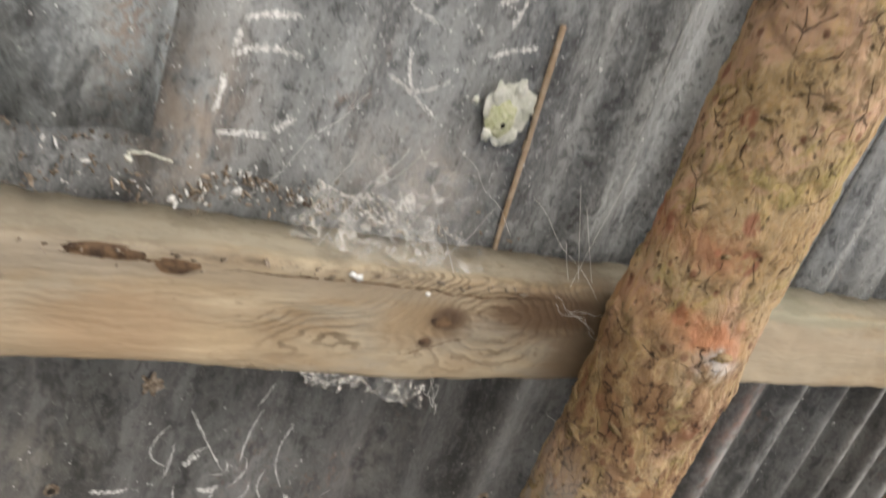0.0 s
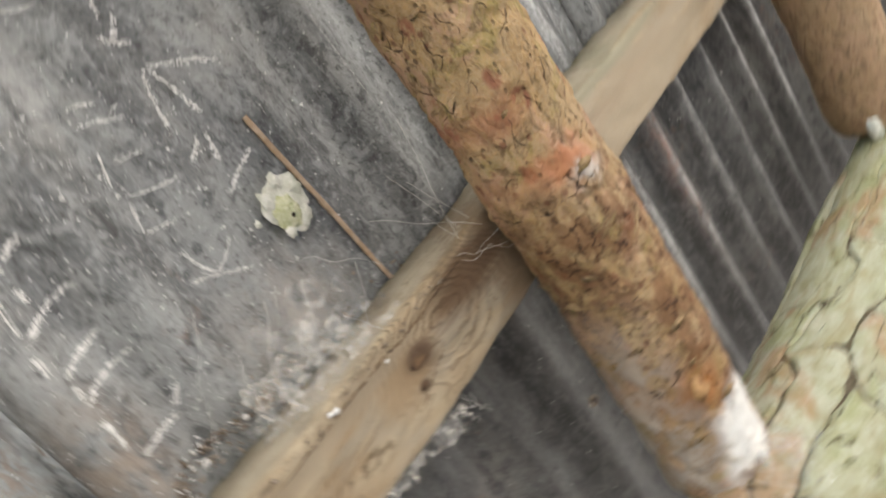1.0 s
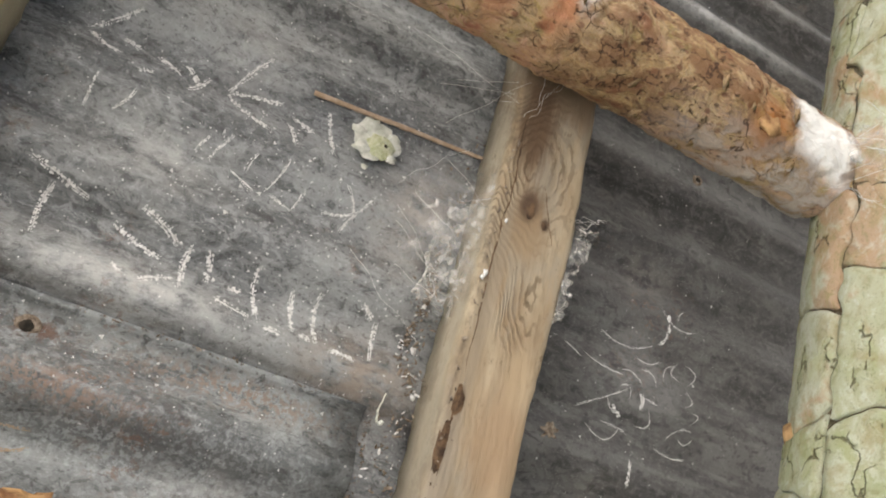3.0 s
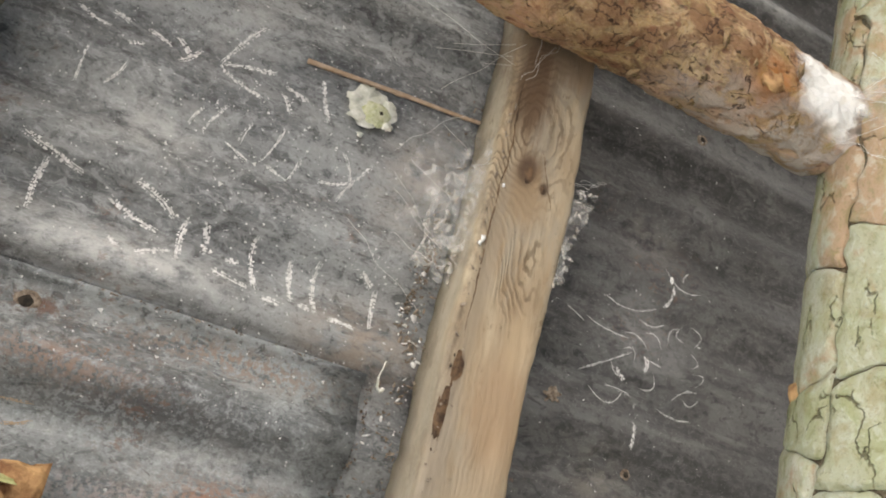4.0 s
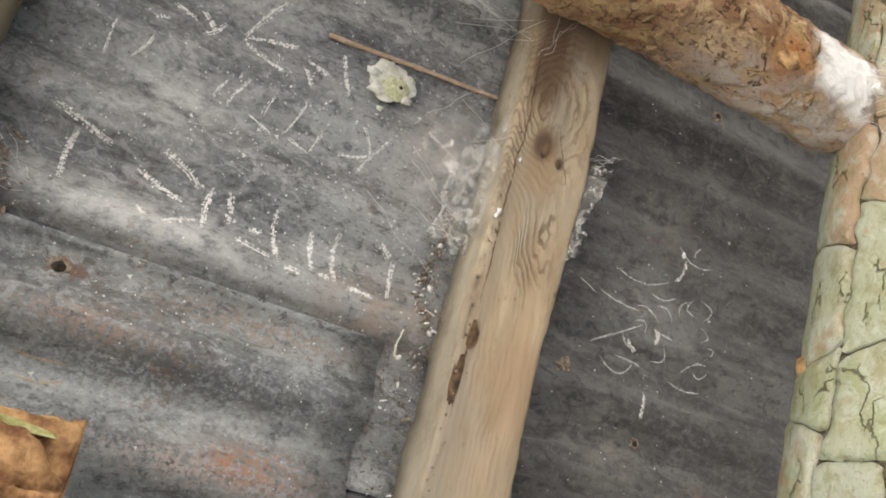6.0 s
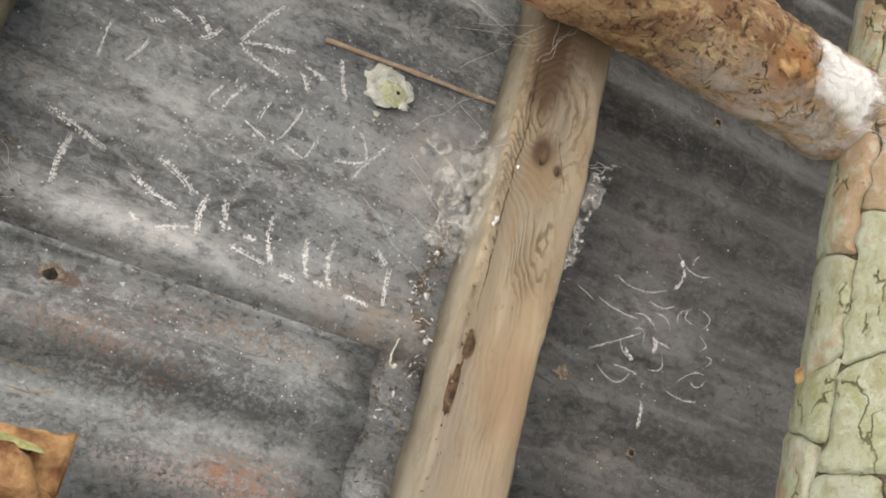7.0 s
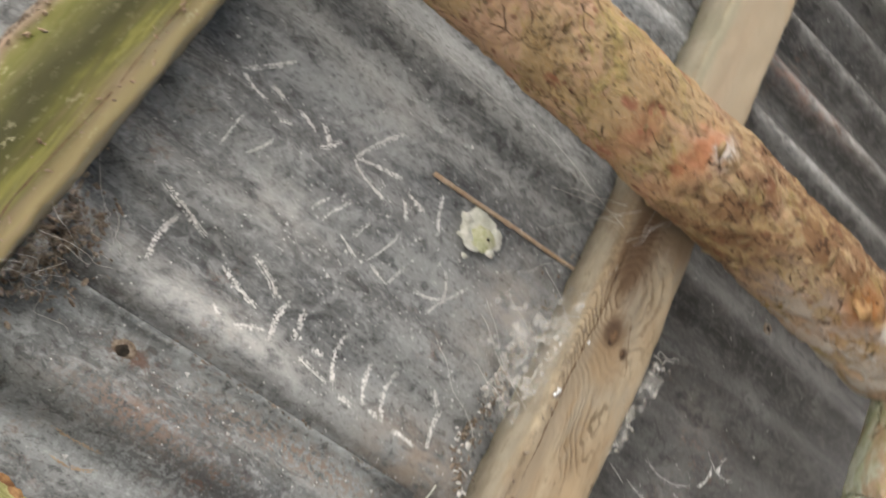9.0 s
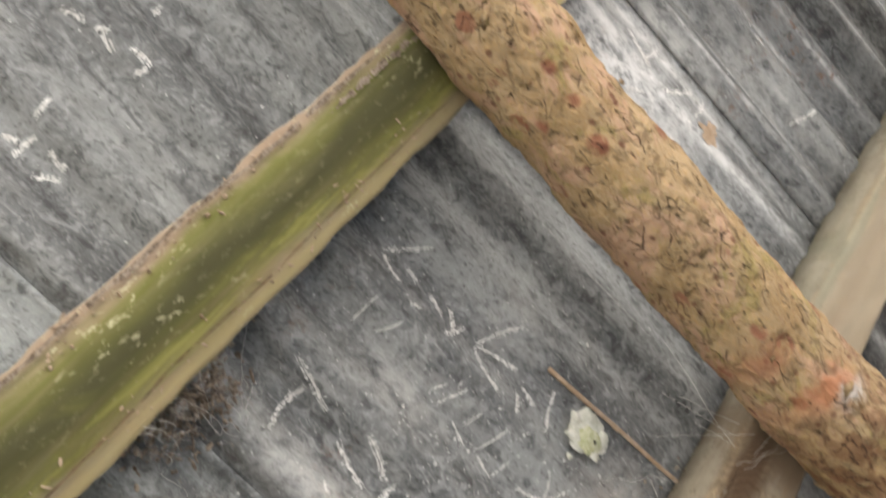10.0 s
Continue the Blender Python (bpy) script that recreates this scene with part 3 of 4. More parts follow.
def log(name, p0, p1, r0, r1, mat, label, category, lumps=0.006, plates=0.0, cut=None, group="", seed=0.0, step=0.004, plate_scale=17, long_way=(1.0, 0.6)):
    a, b = Vector(p0), Vector(p1)
    d = (b - a).normalized()
    u = d.orthogonal().normalized()
    w = d.cross(u)
    n = int(2 * math.pi * max(r0, r1) / step)
    m = int((b - a).length / step)

    def f(s, t):
        ang = 2 * math.pi * s
        o = math.cos(ang) * u + math.sin(ang) * w
        c = a.lerp(b, t)
        r = r0 + (r1 - r0) * t
        q = c + o * r
        k = n3(q.x + seed, q.y, q.z, 9) * lumps + n3(q.x, q.y + seed, q.z, 35) * lumps * 0.4 + n3(q.x, q.y, q.z, 130) * lumps * 0.22
        if plates:
            wv = Vector((q.x * long_way[0], q.y * long_way[1], q.z)) * plate_scale
            wv += Vector((n3(q.x, q.y, q.z, 30), n3(q.y, q.z, q.x, 30), n3(q.z, q.x, q.y, 30))) * 0.3
            dist, seeds = noise.voronoi(wv)
            gap = dist[1] - dist[0]
            k += plates * (noise.cell(seeds[0] * 3.17) * 0.7 + 0.25 * min(1.0, gap * 2.0)) - plates * 1.1 * math.exp(-(gap / 0.09) ** 2)
        end = 1.0
        if cut and t > 1 - cut:
            end = 1 - 0.1 * ((t - 1 + cut) / cut) ** 3
        bend = 0.004 * math.sin(9 * t + seed)
        return c + o * (r * end + k) + u * bend
    bm, vs = grid(n, m, f, wrap=True)
    for ring, rev in ((vs[0], False), (vs[-1], True)):
        mid = bm.verts.new(sum((v.co for v in ring), Vector()) / len(ring) + d * (0.004 if rev else -0.004))
        for i in range(n):
            bm.faces.new((ring[i], ring[(i + 1) % n], mid))
    bmesh.ops.recalc_face_normals(bm, faces=bm.faces)
    return thing(name, bm, mat, label, category, group)


rafter = log("rafter_log", (0.1268, -1.9, -0.107), (0.114, 0.464, -0.108), 0.042, 0.049, BARK, "round pine rafter with flaking orange bark and whitened cut end", "log", 0.0065, 0.0012, None, "rafter logs", 0.0, 0.0025, 40)
rafter_far = log("rafter_log", (0.655, -1.9, -0.108), (0.655, 0.47, -0.108), 0.052, 0.05, BARK_PLAIN, "round brown pine rafter with mostly smooth bark", "log", 0.005, 0.0, 0.02, "rafter logs", 3.0, 0.005)
plate = log("plate_log", (-1.6, 0.493, -0.148), (1.2, 0.591, -0.148), 0.0905, 0.0875, BARK_GREEN, "thick log with plated bark covered in pale green lichen", "log", 0.0035, 0.0, None, "", 5.0, 0.005)


def bark_plate(s0, s1, a0, a1, seed):
    """One curved plate of bark on the log: s along it in metres, a round it in degrees; its rim follows shared wavy cracks."""
    nu, nv, thick = 32, 22, 0.0065
    rr = random.Random(seed)
    lift = rr.uniform(-0.0025, 0.003)
    tilt = (rr.uniform(-1, 1) * 0.0016, rr.uniform(-1, 1) * 0.0012)

    def f(u, v):
        p, q = math.sin(math.pi * (u - 0.5)), math.sin(math.pi * (v - 0.5))
        k = 1 - 0.05 * (p * p * q * q) ** 2
        s_, a_ = (s0 + s1) / 2 + p * k * (s1 - s0) / 2, (a0 + a1) / 2 + q * k * (a1 - a0) / 2
        ws = s_ + 0.03 * n3(s_, a_ * 0.0016, 2, 13) + 0.006 * n3(s_, a_ * 0.0016, 7, 60)
        wa = a_ + 17.0 * n3(s_, a_ * 0.0016, 5, 10) + 4.5 * n3(s_, a_ * 0.0016, 9, 55)
        rim = min(1 - abs(p), 1 - abs(q))
        t = (ws + 1.6) / 2.8
        r = 0.0905 - 0.003 * t + thick * min(1.0, rim * 4.0 + (0.0 if rim < 0.001 else 0.45)) ** 0.6 - (0.004 if rim < 0.001 else 0.0)
        r += (lift + tilt[0] * p + tilt[1] * q) * min(1.0, rim * 6) + 0.0016 * n3(ws, wa * 0.0016, seed, 45) + 0.0007 * n3(ws, wa * 0.0016, seed, 160)
        ang = radians(wa)
        return (ws, 0.493 + 0.098 * t - r * math.cos(ang), -0.148 - r * math.sin(ang))
    return grid(nu, nv, f)[0]


rng = random.Random(21)
EDGES = [-74, -44, -2, 28, 74, 108, 150]
for col in range(len(EDGES) - 1):
    at_ = -0.75 + rng.uniform(-0.05, 0.05)
    while at_ < 0.9:
        long_ = rng.uniform(0.06, 0.17)
        part("bark_plate", bark_plate(at_ + 0.0005, at_ + long_ - 0.0005, EDGES[col] + 0.35, EDGES[col + 1] - 0.35, col * 40 + int(at_ * 50)), LICHEN_PLATE, plate)
        at_ += long_
stub = log("rafter_stub", (-0.413, -1.9, -0.108), (-0.413, -0.077, -0.108), 0.061, 0.057, ROTTEN, "rotten orange end of a broken rafter with green bark", "log", 0.014, 0.009, None, "rafter logs", 7.0, 0.004, 34)


def skin_of_log(bm, centre, r, y0, y1, a0, a1, rag, thick, seed):
    """A curved scab of bark on a log that runs down the slope, with a torn outline."""
    na, ny = 18, 26
    lo, hi = [], []
    for j in range(ny + 1):
        for ring, off in ((lo, 0.0), (hi, thick)):
            row = []
            for i in range(na + 1):
                u, v = i / na, j / ny
                e = rag * n3(u * 3 + seed, v * 3, off * 0, 1.7)
                a = radians(a0 + (a1 - a0) * u) + (e * 8 if i in (0, na) else 0)
                y = y0 + (y1 - y0) * v + (e * 2 if j in (0, ny) else 0)
                edge = min(u, 1 - u, v, 1 - v) * 6
                rr = r + off * min(1.0, edge) + 0.002 * n3(u * 5, v * 5, seed, 1.3)
                row.append(bm.verts.new((centre[0] + rr * math.sin(a), y, centre[1] - rr * math.cos(a))))
            ring.append(row)
    for j in range(ny):
        for i in range(na):
            bm.faces.new((hi[j][i], hi[j][i + 1], hi[j + 1][i + 1], hi[j + 1][i]))
    return bm


part("bark", skin_of_log(bmesh.new(), (-0.413, -0.108), 0.0605, -0.5, -0.088, 62, 120, 0.008, 0.004, 2.0), MOSS, stub, "green mossy bark")


def chip(size, seed):
    """A thin curled flake with a torn edge."""
    bm = bmesh.new()
    n = 9
    rim = []
    for i in range(n):
        a = 2 * math.pi * i / n
        r = size * (0.65 + 0.5 * noise.noise(Vector((math.cos(a) * 1.3 + seed, math.sin(a) * 1.3, seed))))
        rim.append((r * math.cos(a) * 0.7, r * math.sin(a) * 1.3, 0.1 * size * math.cos(a) ** 2))
    up = [bm.verts.new((x, y, z)) for x, y, z in rim]
    dn = [bm.verts.new((x * 0.9, y * 0.9, z - 0.0009)) for x, y, z in rim]
    bm.faces.new(up)
    bm.faces.new(dn[::-1])
    for i in range(n):
        bm.faces.new((up[i], dn[i], dn[(i + 1) % n], up[(i + 1) % n]))
    return bm


rng = random.Random(4)
CHIPS = [shape("bark_flake", chip(0.004 + 0.0015 * k, k * 3.3), BARK) for k in range(5)]
for k in range(46):
    y = rng.uniform(-0.4, 0.4)
    a = radians(rng.uniform(-130, 60))
    o = new("bark_flake", CHIPS[k % 5])
    o.parent = rafter
    r = 0.0465 + 0.0022 * (y > 0.05)
    cx = 0.1185 - 0.0054 * (y + 0.4)
    out = Vector((math.sin(a), 0, -math.cos(a)))
    q = out.to_track_quat("Z", "Y") @ Euler((rng.uniform(-0.16, 0.16), rng.uniform(-0.16, 0.16), rng.uniform(-0.6, 0.6))).to_quaternion()
    o.matrix_local = Matrix.LocRotScale(Vector((cx, y, -0.1075)) + out * r, q, (rng.uniform(0.6, 1.3),) * 3)

# ---- ground, and unseen walls added to block light ----
def slab(name, x0, x1, y0, y1, z0, z1, mat, label, category, kind):
    bm = bmesh.new()
    bmesh.ops.create_cube(bm, size=1.0, matrix=Matrix.LocRotScale(((x0 + x1) / 2, (y0 + y1) / 2, (z0 + z1) / 2), None, (x1 - x0, y1 - y0, z1 - z0)))
    return thing(name, bm, mat, label, category, kind=kind, smooth=False, at=Matrix())


slab("ground", -400, 400, -400, 400, -0.2, 0.0, EARTH, "bare trodden earth under the shelter", "ground", "structure")
# Two walls added out of view, so that light comes from the other sides.
slab("light_block_back", -1.7, 1.2, 0.62, 0.66, 0.0, 1.8, BLOCK_GREY, "unseen grey wall added to block light below the eave", "wall", "structure")
slab("light_block_side", -1.74, -1.7, -1.9, 0.66, 0.0, 1.8, BLOCK_GREY, "unseen grey wall added to block light from one side", "wall", "structure")


# ---- chalk strokes on the sheets ----
def under(x, y):
    """The height of the sheets' visible face."""
    z = skin(x, y)
    if x > 0.372:
        return z - 0.0022
    if x < -0.229 and y < 0.116:
        return z - 0.0045
    return z


def ribbon(x, y, turn, long, wide, seed, bow=0.0):
    """A dry, broken chalk stroke that lies on the corrugations."""
    bm = bmesh.new()
    r = random.Random(seed)
    n = max(8, int(long / 0.0011))
    c, s_ = math.cos(radians(turn)), math.sin(radians(turn))
    for lane in range(3):
        last = None
        side = (lane - 1) * wide * 0.34
        for i in range(n + 1):
            u = (i / n - 0.5) * long
            off = side + bow * long * (1 - (2 * i / n - 1) ** 2) + 0.0012 * noise.noise(Vector((u * 70, seed * 1.7, lane)))
            w = wide * 0.34 * (0.2 + r.random()) * (0.55 + 0.6 * abs(noise.noise(Vector((u * 150, seed * 0.7, 4)))))
            w *= min(1.0, 0.25 + 5 * i / n, 0.25 + 5 * (n - i) / n)
            pair = []
            for k in (-1, 1):
                px_, py_ = x + c * u - s_ * (off + k * w), y + s_ * u + c * (off + k * w)
                pair.append(bm.verts.new((px_, py_, under(px_, py_) - 0.0007)))
            if last and r.random() > (0.06 if lane == 1 else 0.42):
                bm.faces.new((last[0], last[1], pair[1], pair[0]))
            last = pair
    bmesh.ops.delete(bm, geom=[v for v in bm.verts if not v.link_faces], context="VERTS")
    return bm


NAME_ROW = [(-0.011, -0.168, 43, 43), (-0.033, -0.167, 107, 29), (-0.024, -0.150, 110, 15), (-0.043, -0.133, 66, 13), (-0.028, -0.118, 109, 21),
    (-0.033, -0.094, 35, 24), (-0.028, -0.100, 133, 21), (-0.006, -0.059, -152, 48), (-0.021, -0.048, 75, 43), (-0.037, -0.051, 109, 42),
    (-0.039, -0.013, 148, 21), (-0.025, -0.006, 103, 23), (-0.022, 0.018, 158, 40)]
MIDDLE_ROW = [(-0.075, -0.162, -179, 28), (-0.072, -0.138, 26, 23), (-0.079, -0.074, 21, 17), (-0.076, -0.060, -158, 28), (-0.093, -0.036, 111, 23),
    (-0.077, -0.034, -168, 18), (-0.078, -0.012, -162, 33), (-0.097, -0.002, 110, 21), (-0.090, 0.011, 16, 22), (-0.086, 0.045, 72, 27),
    (-0.072, 0.051, 146, 25), (-0.082, 0.061, -152, 43)]
LOWER_ROW = [(-0.147, -0.154, 106, 49), (-0.172, -0.155, 178, 41), (-0.154, -0.078, 115, 37), (-0.169, -0.089, 108, 41), (-0.192, -0.068, 62, 25),
    (-0.175, -0.050, 176, 37), (-0.168, -0.036, 169, 25), (-0.192, -0.010, 101, 30), (-0.178, -0.011, 81, 11), (-0.174, 0.006, 166, 44),
    (-0.200, 0.024, 94, 14), (-0.177, 0.036, 169, 36), (-0.195, 0.050, 93, 10), (-0.176, 0.057, 173, 43), (-0.199, 0.082, 95, 23), (-0.156,
    0.095, 129, 15), (-0.178, 0.106, 178, 35), (-0.195, -0.095, 117, 10)]
EAVE_ROW = [(-0.173, 0.341, 81, 39, 0.34), (-0.172, 0.354, 96, 30, -0.04), (-0.149, 0.334, 58, 59, 0.01), (-0.153, 0.348, 124, 25, 0.15), (-0.138, 0.355, 119, 16, -0.51), (-0.119, 0.328, 98, 48, 0.06), (-0.122, 0.361, 106, 27, -0.22), (-0.096, 0.38, 81, 32, 0.15), (-0.116, 0.382, 125, 22, -0.33), (-0.138, 0.383, 93, 22, -0.05), (-0.154, 0.381, -156, 21, -0.54), (-0.097, 0.42, 158, 17, 0.6)]
EAVE_LOOPS = [(-0.097, 0.428, 164, 21, -0.64), (-0.103, 0.408, 33, 25, -0.24), (-0.14, 0.433, 154, 13, -0.97), (-0.157, 0.428, 61, 30, -0.15), (-0.177, 0.42, 91, 40, 0.08), (-0.047, 0.406, 106, 45, 0.21), (-0.084, 0.352, 85, 62, 0.14), (-0.117, 0.291, 116, 21, -0.04), (-0.042, 0.409, 33, 17, -0.08), (-0.122, 0.427, 180, 16, -0.58), (-0.158, 0.437, 74, 17, 0.32)]
EAVE_BOLD = [(-0.067, 0.392, -167, 24, -0.13), (-0.209, 0.373, 179, 25, -0.01), (-0.141, 0.375, 169, 15, -0.14), (-0.157, 0.352, 124, 15, -0.03)]
TOP_ROW = [(-0.068, -0.443, 47, 11), (-0.071, -0.434, 113, 16), (-0.064, -0.411, 91, 20), (-0.070, -0.404, 28, 11), (-0.140, -0.423, -9, 17), (-0.167,
    -0.423, 58, 12), (-0.165, -0.412, 2, 20), (-0.157, -0.391, 93, 18), (-0.170, -0.387, 53, 19), (-0.021, -0.436, -15, 12), (-0.075, -0.464,
    71, 19)]
SIDE_ROW = [(0.339, -0.131, 105, 47), (0.347, -0.116, 14, 24), (0.295, -0.105, 45, 25), (0.341, -0.069, 42, 43), (0.350, -0.037, -5, 28), (0.289,
    -0.067, 89, 36), (0.288, -0.037, 114, 22), (0.463, 0.066, 16, 36), (0.477, -0.035, 94, 16)]

for row, wide, mat, label in (
        (NAME_ROW, 0.0039, CHALK, "row of broken white chalk strokes beside the rafter"),
        (MIDDLE_ROW, 0.0024, CHALK, "row of faint thin chalk strokes on the zinc"),
        (LOWER_ROW, 0.0045, CHALK, "row of bold white chalk strokes above the sheet lap"),
        (EAVE_ROW, 0.0016, CHALK, "tangle of thin chalk strokes below the batten"),
        (EAVE_LOOPS, 0.0014, CHALK, "small looping chalk strokes on blackened zinc"),
        (EAVE_BOLD, 0.0042, CHALK, "short thick chalk dabs on blackened zinc"),
        (TOP_ROW, 0.0048, CHALK, "chalk strokes beyond the mossy batten"),
        (SIDE_ROW, 0.0052, CHALK, "chalk strokes on whitish zinc past the rafter"),
):
    writing = thing("chalk_writing", None, None, label, "chalk writing", "chalk writing on the sheets")
    for k, (x, y, turn, long, *curve) in enumerate(row):
        part("chalk_bar", ribbon(x, y, turn, long / 1000, wide, k + len(label) * 31, curve[0] if curve else (0.0, 0.07, -0.06, 0.03)[k % 4]), mat, writing)
thing("chalk_streak", ribbon(0.101, -0.058, 89.4, 0.229, 0.0026, 77, 0.01), CHALK_FAINT, "long pale scratch along a corrugation", "scratch")
thing("scratch_mark", ribbon(-0.328, -0.115, 81, 0.033, 0.0018, 78, 0.10), STRAW, "curved pale scratch on the rusty zinc", "scratch", "curved scratches")
thing("scratch_mark", ribbon(-0.315, -0.121, 90, 0.038, 0.0018, 79, 0.04), STRAW, "fainter curved scratch on the rusty zinc", "scratch", "curved scratches")

# grit and chalk dust caught on the sheets
bm = bmesh.new()
rng = random.Random(11)
for k in range(1700):
    x, y = rng.uniform(-0.42, 0.6), rng.uniform(-0.5, 0.5)
    if rng.random() < 0.45:
        x, y = rng.gauss(-0.12, 0.1), rng.gauss(0.0, 0.1)
    z, q = under(x, y) - 0.0006, rng.uniform(0.0003, 0.0011) * (2.0 if rng.random() < 0.05 else 1.0)
    a = rng.uniform(0, 6.28)
    base = [bm.verts.new((x + q * math.cos(a + t) * rng.uniform(0.6, 1.5), y + q * math.sin(a + t) * rng.uniform(0.6, 1.5), z)) for t in (0, 2.1, 4.2)]
    top = bm.verts.new((x, y, z - q * 0.7))
    for i in range(3):
        bm.faces.new((base[i], base[(i + 1) % 3], top))
thing("grit", bm, CHALK, "pale grit and chalk crumbs stuck to the zinc", "grit", kind="stuff")


# ---- small things on the sheets ----
def blob(cx, cy, z, rx, ry, high, seed, rag=0.25, n=26, rings=6):
    """A low crust with an uneven rim, hanging under z."""
    bm = bmesh.new()
    prev = None
    mid = bm.verts.new((cx, cy, z - high))
    for j in range(1, rings + 1):
        t = j / rings
        ring = []
        for i in range(n):
            a = 2 * math.pi * i / n
            k = 1 + rag * t * noise.noise(Vector((math.cos(a) * 1.6 + seed, math.sin(a) * 1.6, seed))) + 0.3 * rag * noise.noise(Vector((a * 3, t * 4, seed)))
            ring.append(bm.verts.new((cx + rx * t * k * math.cos(a), cy + ry * t * k * math.sin(a), z - high * (1 - t ** 2.2) * (1 + 0.35 * noise.noise(Vector((a, t * 5, seed)))))))
        for i in range(n):
            if prev:
                bm.faces.new((prev[i], ring[i], ring[(i + 1) % n], prev[(i + 1) % n]))
            else:
                bm.faces.new((mid, ring[i], ring[(i + 1) % n]))
        prev = ring
    return bm


crust = thing("spider_nest", blob(-0.0125, 0.056, -0.0045, 0.0175, 0.0195, 0.0028, 1.3, 0.45, 60, 12), CRUST, "pale papery spider nest stuck on the zinc", "nest")
part("core", blob(-0.0165, 0.0605, -0.0062, 0.0125, 0.0125, 0.0034, 4.0, 0.3, 44, 10), CRUST_GREEN, crust, "greenish raised middle")
part("hole", blob(-0.0165, 0.0635, -0.0088, 0.0026, 0.0026, 0.0012, 2.0, 0.3), DARK, crust, "dark entrance hole")
for k, (dx, dy, q) in enumerate(((0.012, -0.008, 0.006), (0.002, -0.018, 0.005), (-0.012, 0.016, 0.004), (0.006, 0.014, 0.006), (-0.012, -0.012, 0.006), (-0.028, -0.004, 0.0025))):
    part("paper_flap", blob(-0.0125 + dx, 0.056 + dy, -0.0062, q, q * 1.3, 0.002, 6.0 + k, 0.6, 24, 5), CRUST, crust)
straw = thing("straw_stalk", None, None, "dry tan straw stalk caught on the zinc", "straw")


def rod(p0, p1, r0, r1, sides=7, steps=14, wob=0.0, seed=0.0):
    a, b = Vector(p0), Vector(p1)
    d = (b - a).normalized()
    u = d.orthogonal().normalized()
    w = d.cross(u)

    def f(s, t):
        o = math.cos(2 * math.pi * s) * u + math.sin(2 * math.pi * s) * w
        sway = wob * noise.noise(Vector((t * 3, seed, 0)))
        return a.lerp(b, t) + o * (r0 + (r1 - r0) * t) + u * sway
    bm, vs = grid(sides, steps, f, wrap=True)
    bm.faces.new(vs[0][::-1])
    bm.faces.new(vs[-1])
    return bm


part("stem", rod((0.003, -0.008, -0.0054), (0.0165, 0.157, -0.0082), 0.0023, 0.0019, 7, 20, 0.003, 2.0), STRAW, straw)
part("node", rod((0.0094, 0.071, -0.0067), (0.01, 0.078, -0.0068), 0.0025, 0.0025), STRAW, straw)
for x, y, r, label in ((-0.2432, 0.3762, 0.0026, "small nail hole with a pale worn rim"), (-0.2526, -0.1316, 0.0042, "rusted hole eaten through the zinc"), (0.1165, 0.4062, 0.0032, "dark nail tip with a scuffed rim")):
    nail = thing("nail_hole", blob(x, y, under(x, y) - 0.0008, r * 1.9, r * 2.1, 0.0012, x * 50, 0.25), DEBRIS, label, "nail hole", "nail holes")
    part("hole", blob(x, y, under(x, y) - 0.0019, r, r * 1.1, 0.0006, x * 90, 0.25), DARK, nail, "dark opening")
thing("bark_scrap", blob(-0.1977, 0.2822, under(-0.1977, 0.2822) - 0.0008, 0.006, 0.008, 0.0012, 8.0, 1.1, 40), DEBRIS, "tan scrap of bark on dark zinc", "scrap")
thing("bark_scrap", blob(0.338, -0.0133, under(0.338, -0.0133) - 0.0008, 0.011, 0.013, 0.0015, 9.0, 1.0, 40), STRAW, "tan crusted patch on whitish zinc", "scrap")

# ---- cobwebs and what hangs in them ----
m, nt, b = material("cobweb", 0.9, 0.1)
b.inputs["Base Color"].default_value = (0.62, 0.6, 0.57, 1)
holes = grain(nt, 70, coords(nt, 1, 1, 1), 7, 0.7, 1.0)
link(nt, ramp(nt, holes, 0.44, 0.74, 0.0, 0.55), b.inputs["Alpha"])
WEB = m
m, nt, b = material("thick_cobweb", 0.9, 0.1)
b.inputs["Base Color"].default_value = (0.66, 0.63, 0.58, 1)
link(nt, ramp(nt, grain(nt, 110, coords(nt), 7, 0.72, 1.0), 0.4, 0.74, 0.0, 0.75), b.inputs["Alpha"])
WEB_THICK = m
m, nt, b = material("web_thread", 0.9, 0.1)
b.inputs["Base Color"].default_value = (0.7, 0.68, 0.64, 1)
THREAD = m


def film(p, q, r, s, sag, seed, n=14):
    """A web stretched between four corners, torn along its rim."""
    p, q, r, s = Vector(p), Vector(q), Vector(r), Vector(s)

    def f(u, v):
        w = p.lerp(q, u).lerp(s.lerp(r, u), v)
        rim = min(u, 1 - u, v, 1 - v)
        return w + Vector((0.012 * noise.noise(Vector((u * 4, v * 4, seed))) * (rim < 0.08), 0.012 * noise.noise(Vector((v * 5, u * 5, seed + 4))) * (rim < 0.08),
                           -sag * math.sin(math.pi * u) * math.sin(math.pi * v) + 0.003 * noise.noise(Vector((u * 3, v * 3, seed + 9)))))
    return grid(n, n, f)[0]


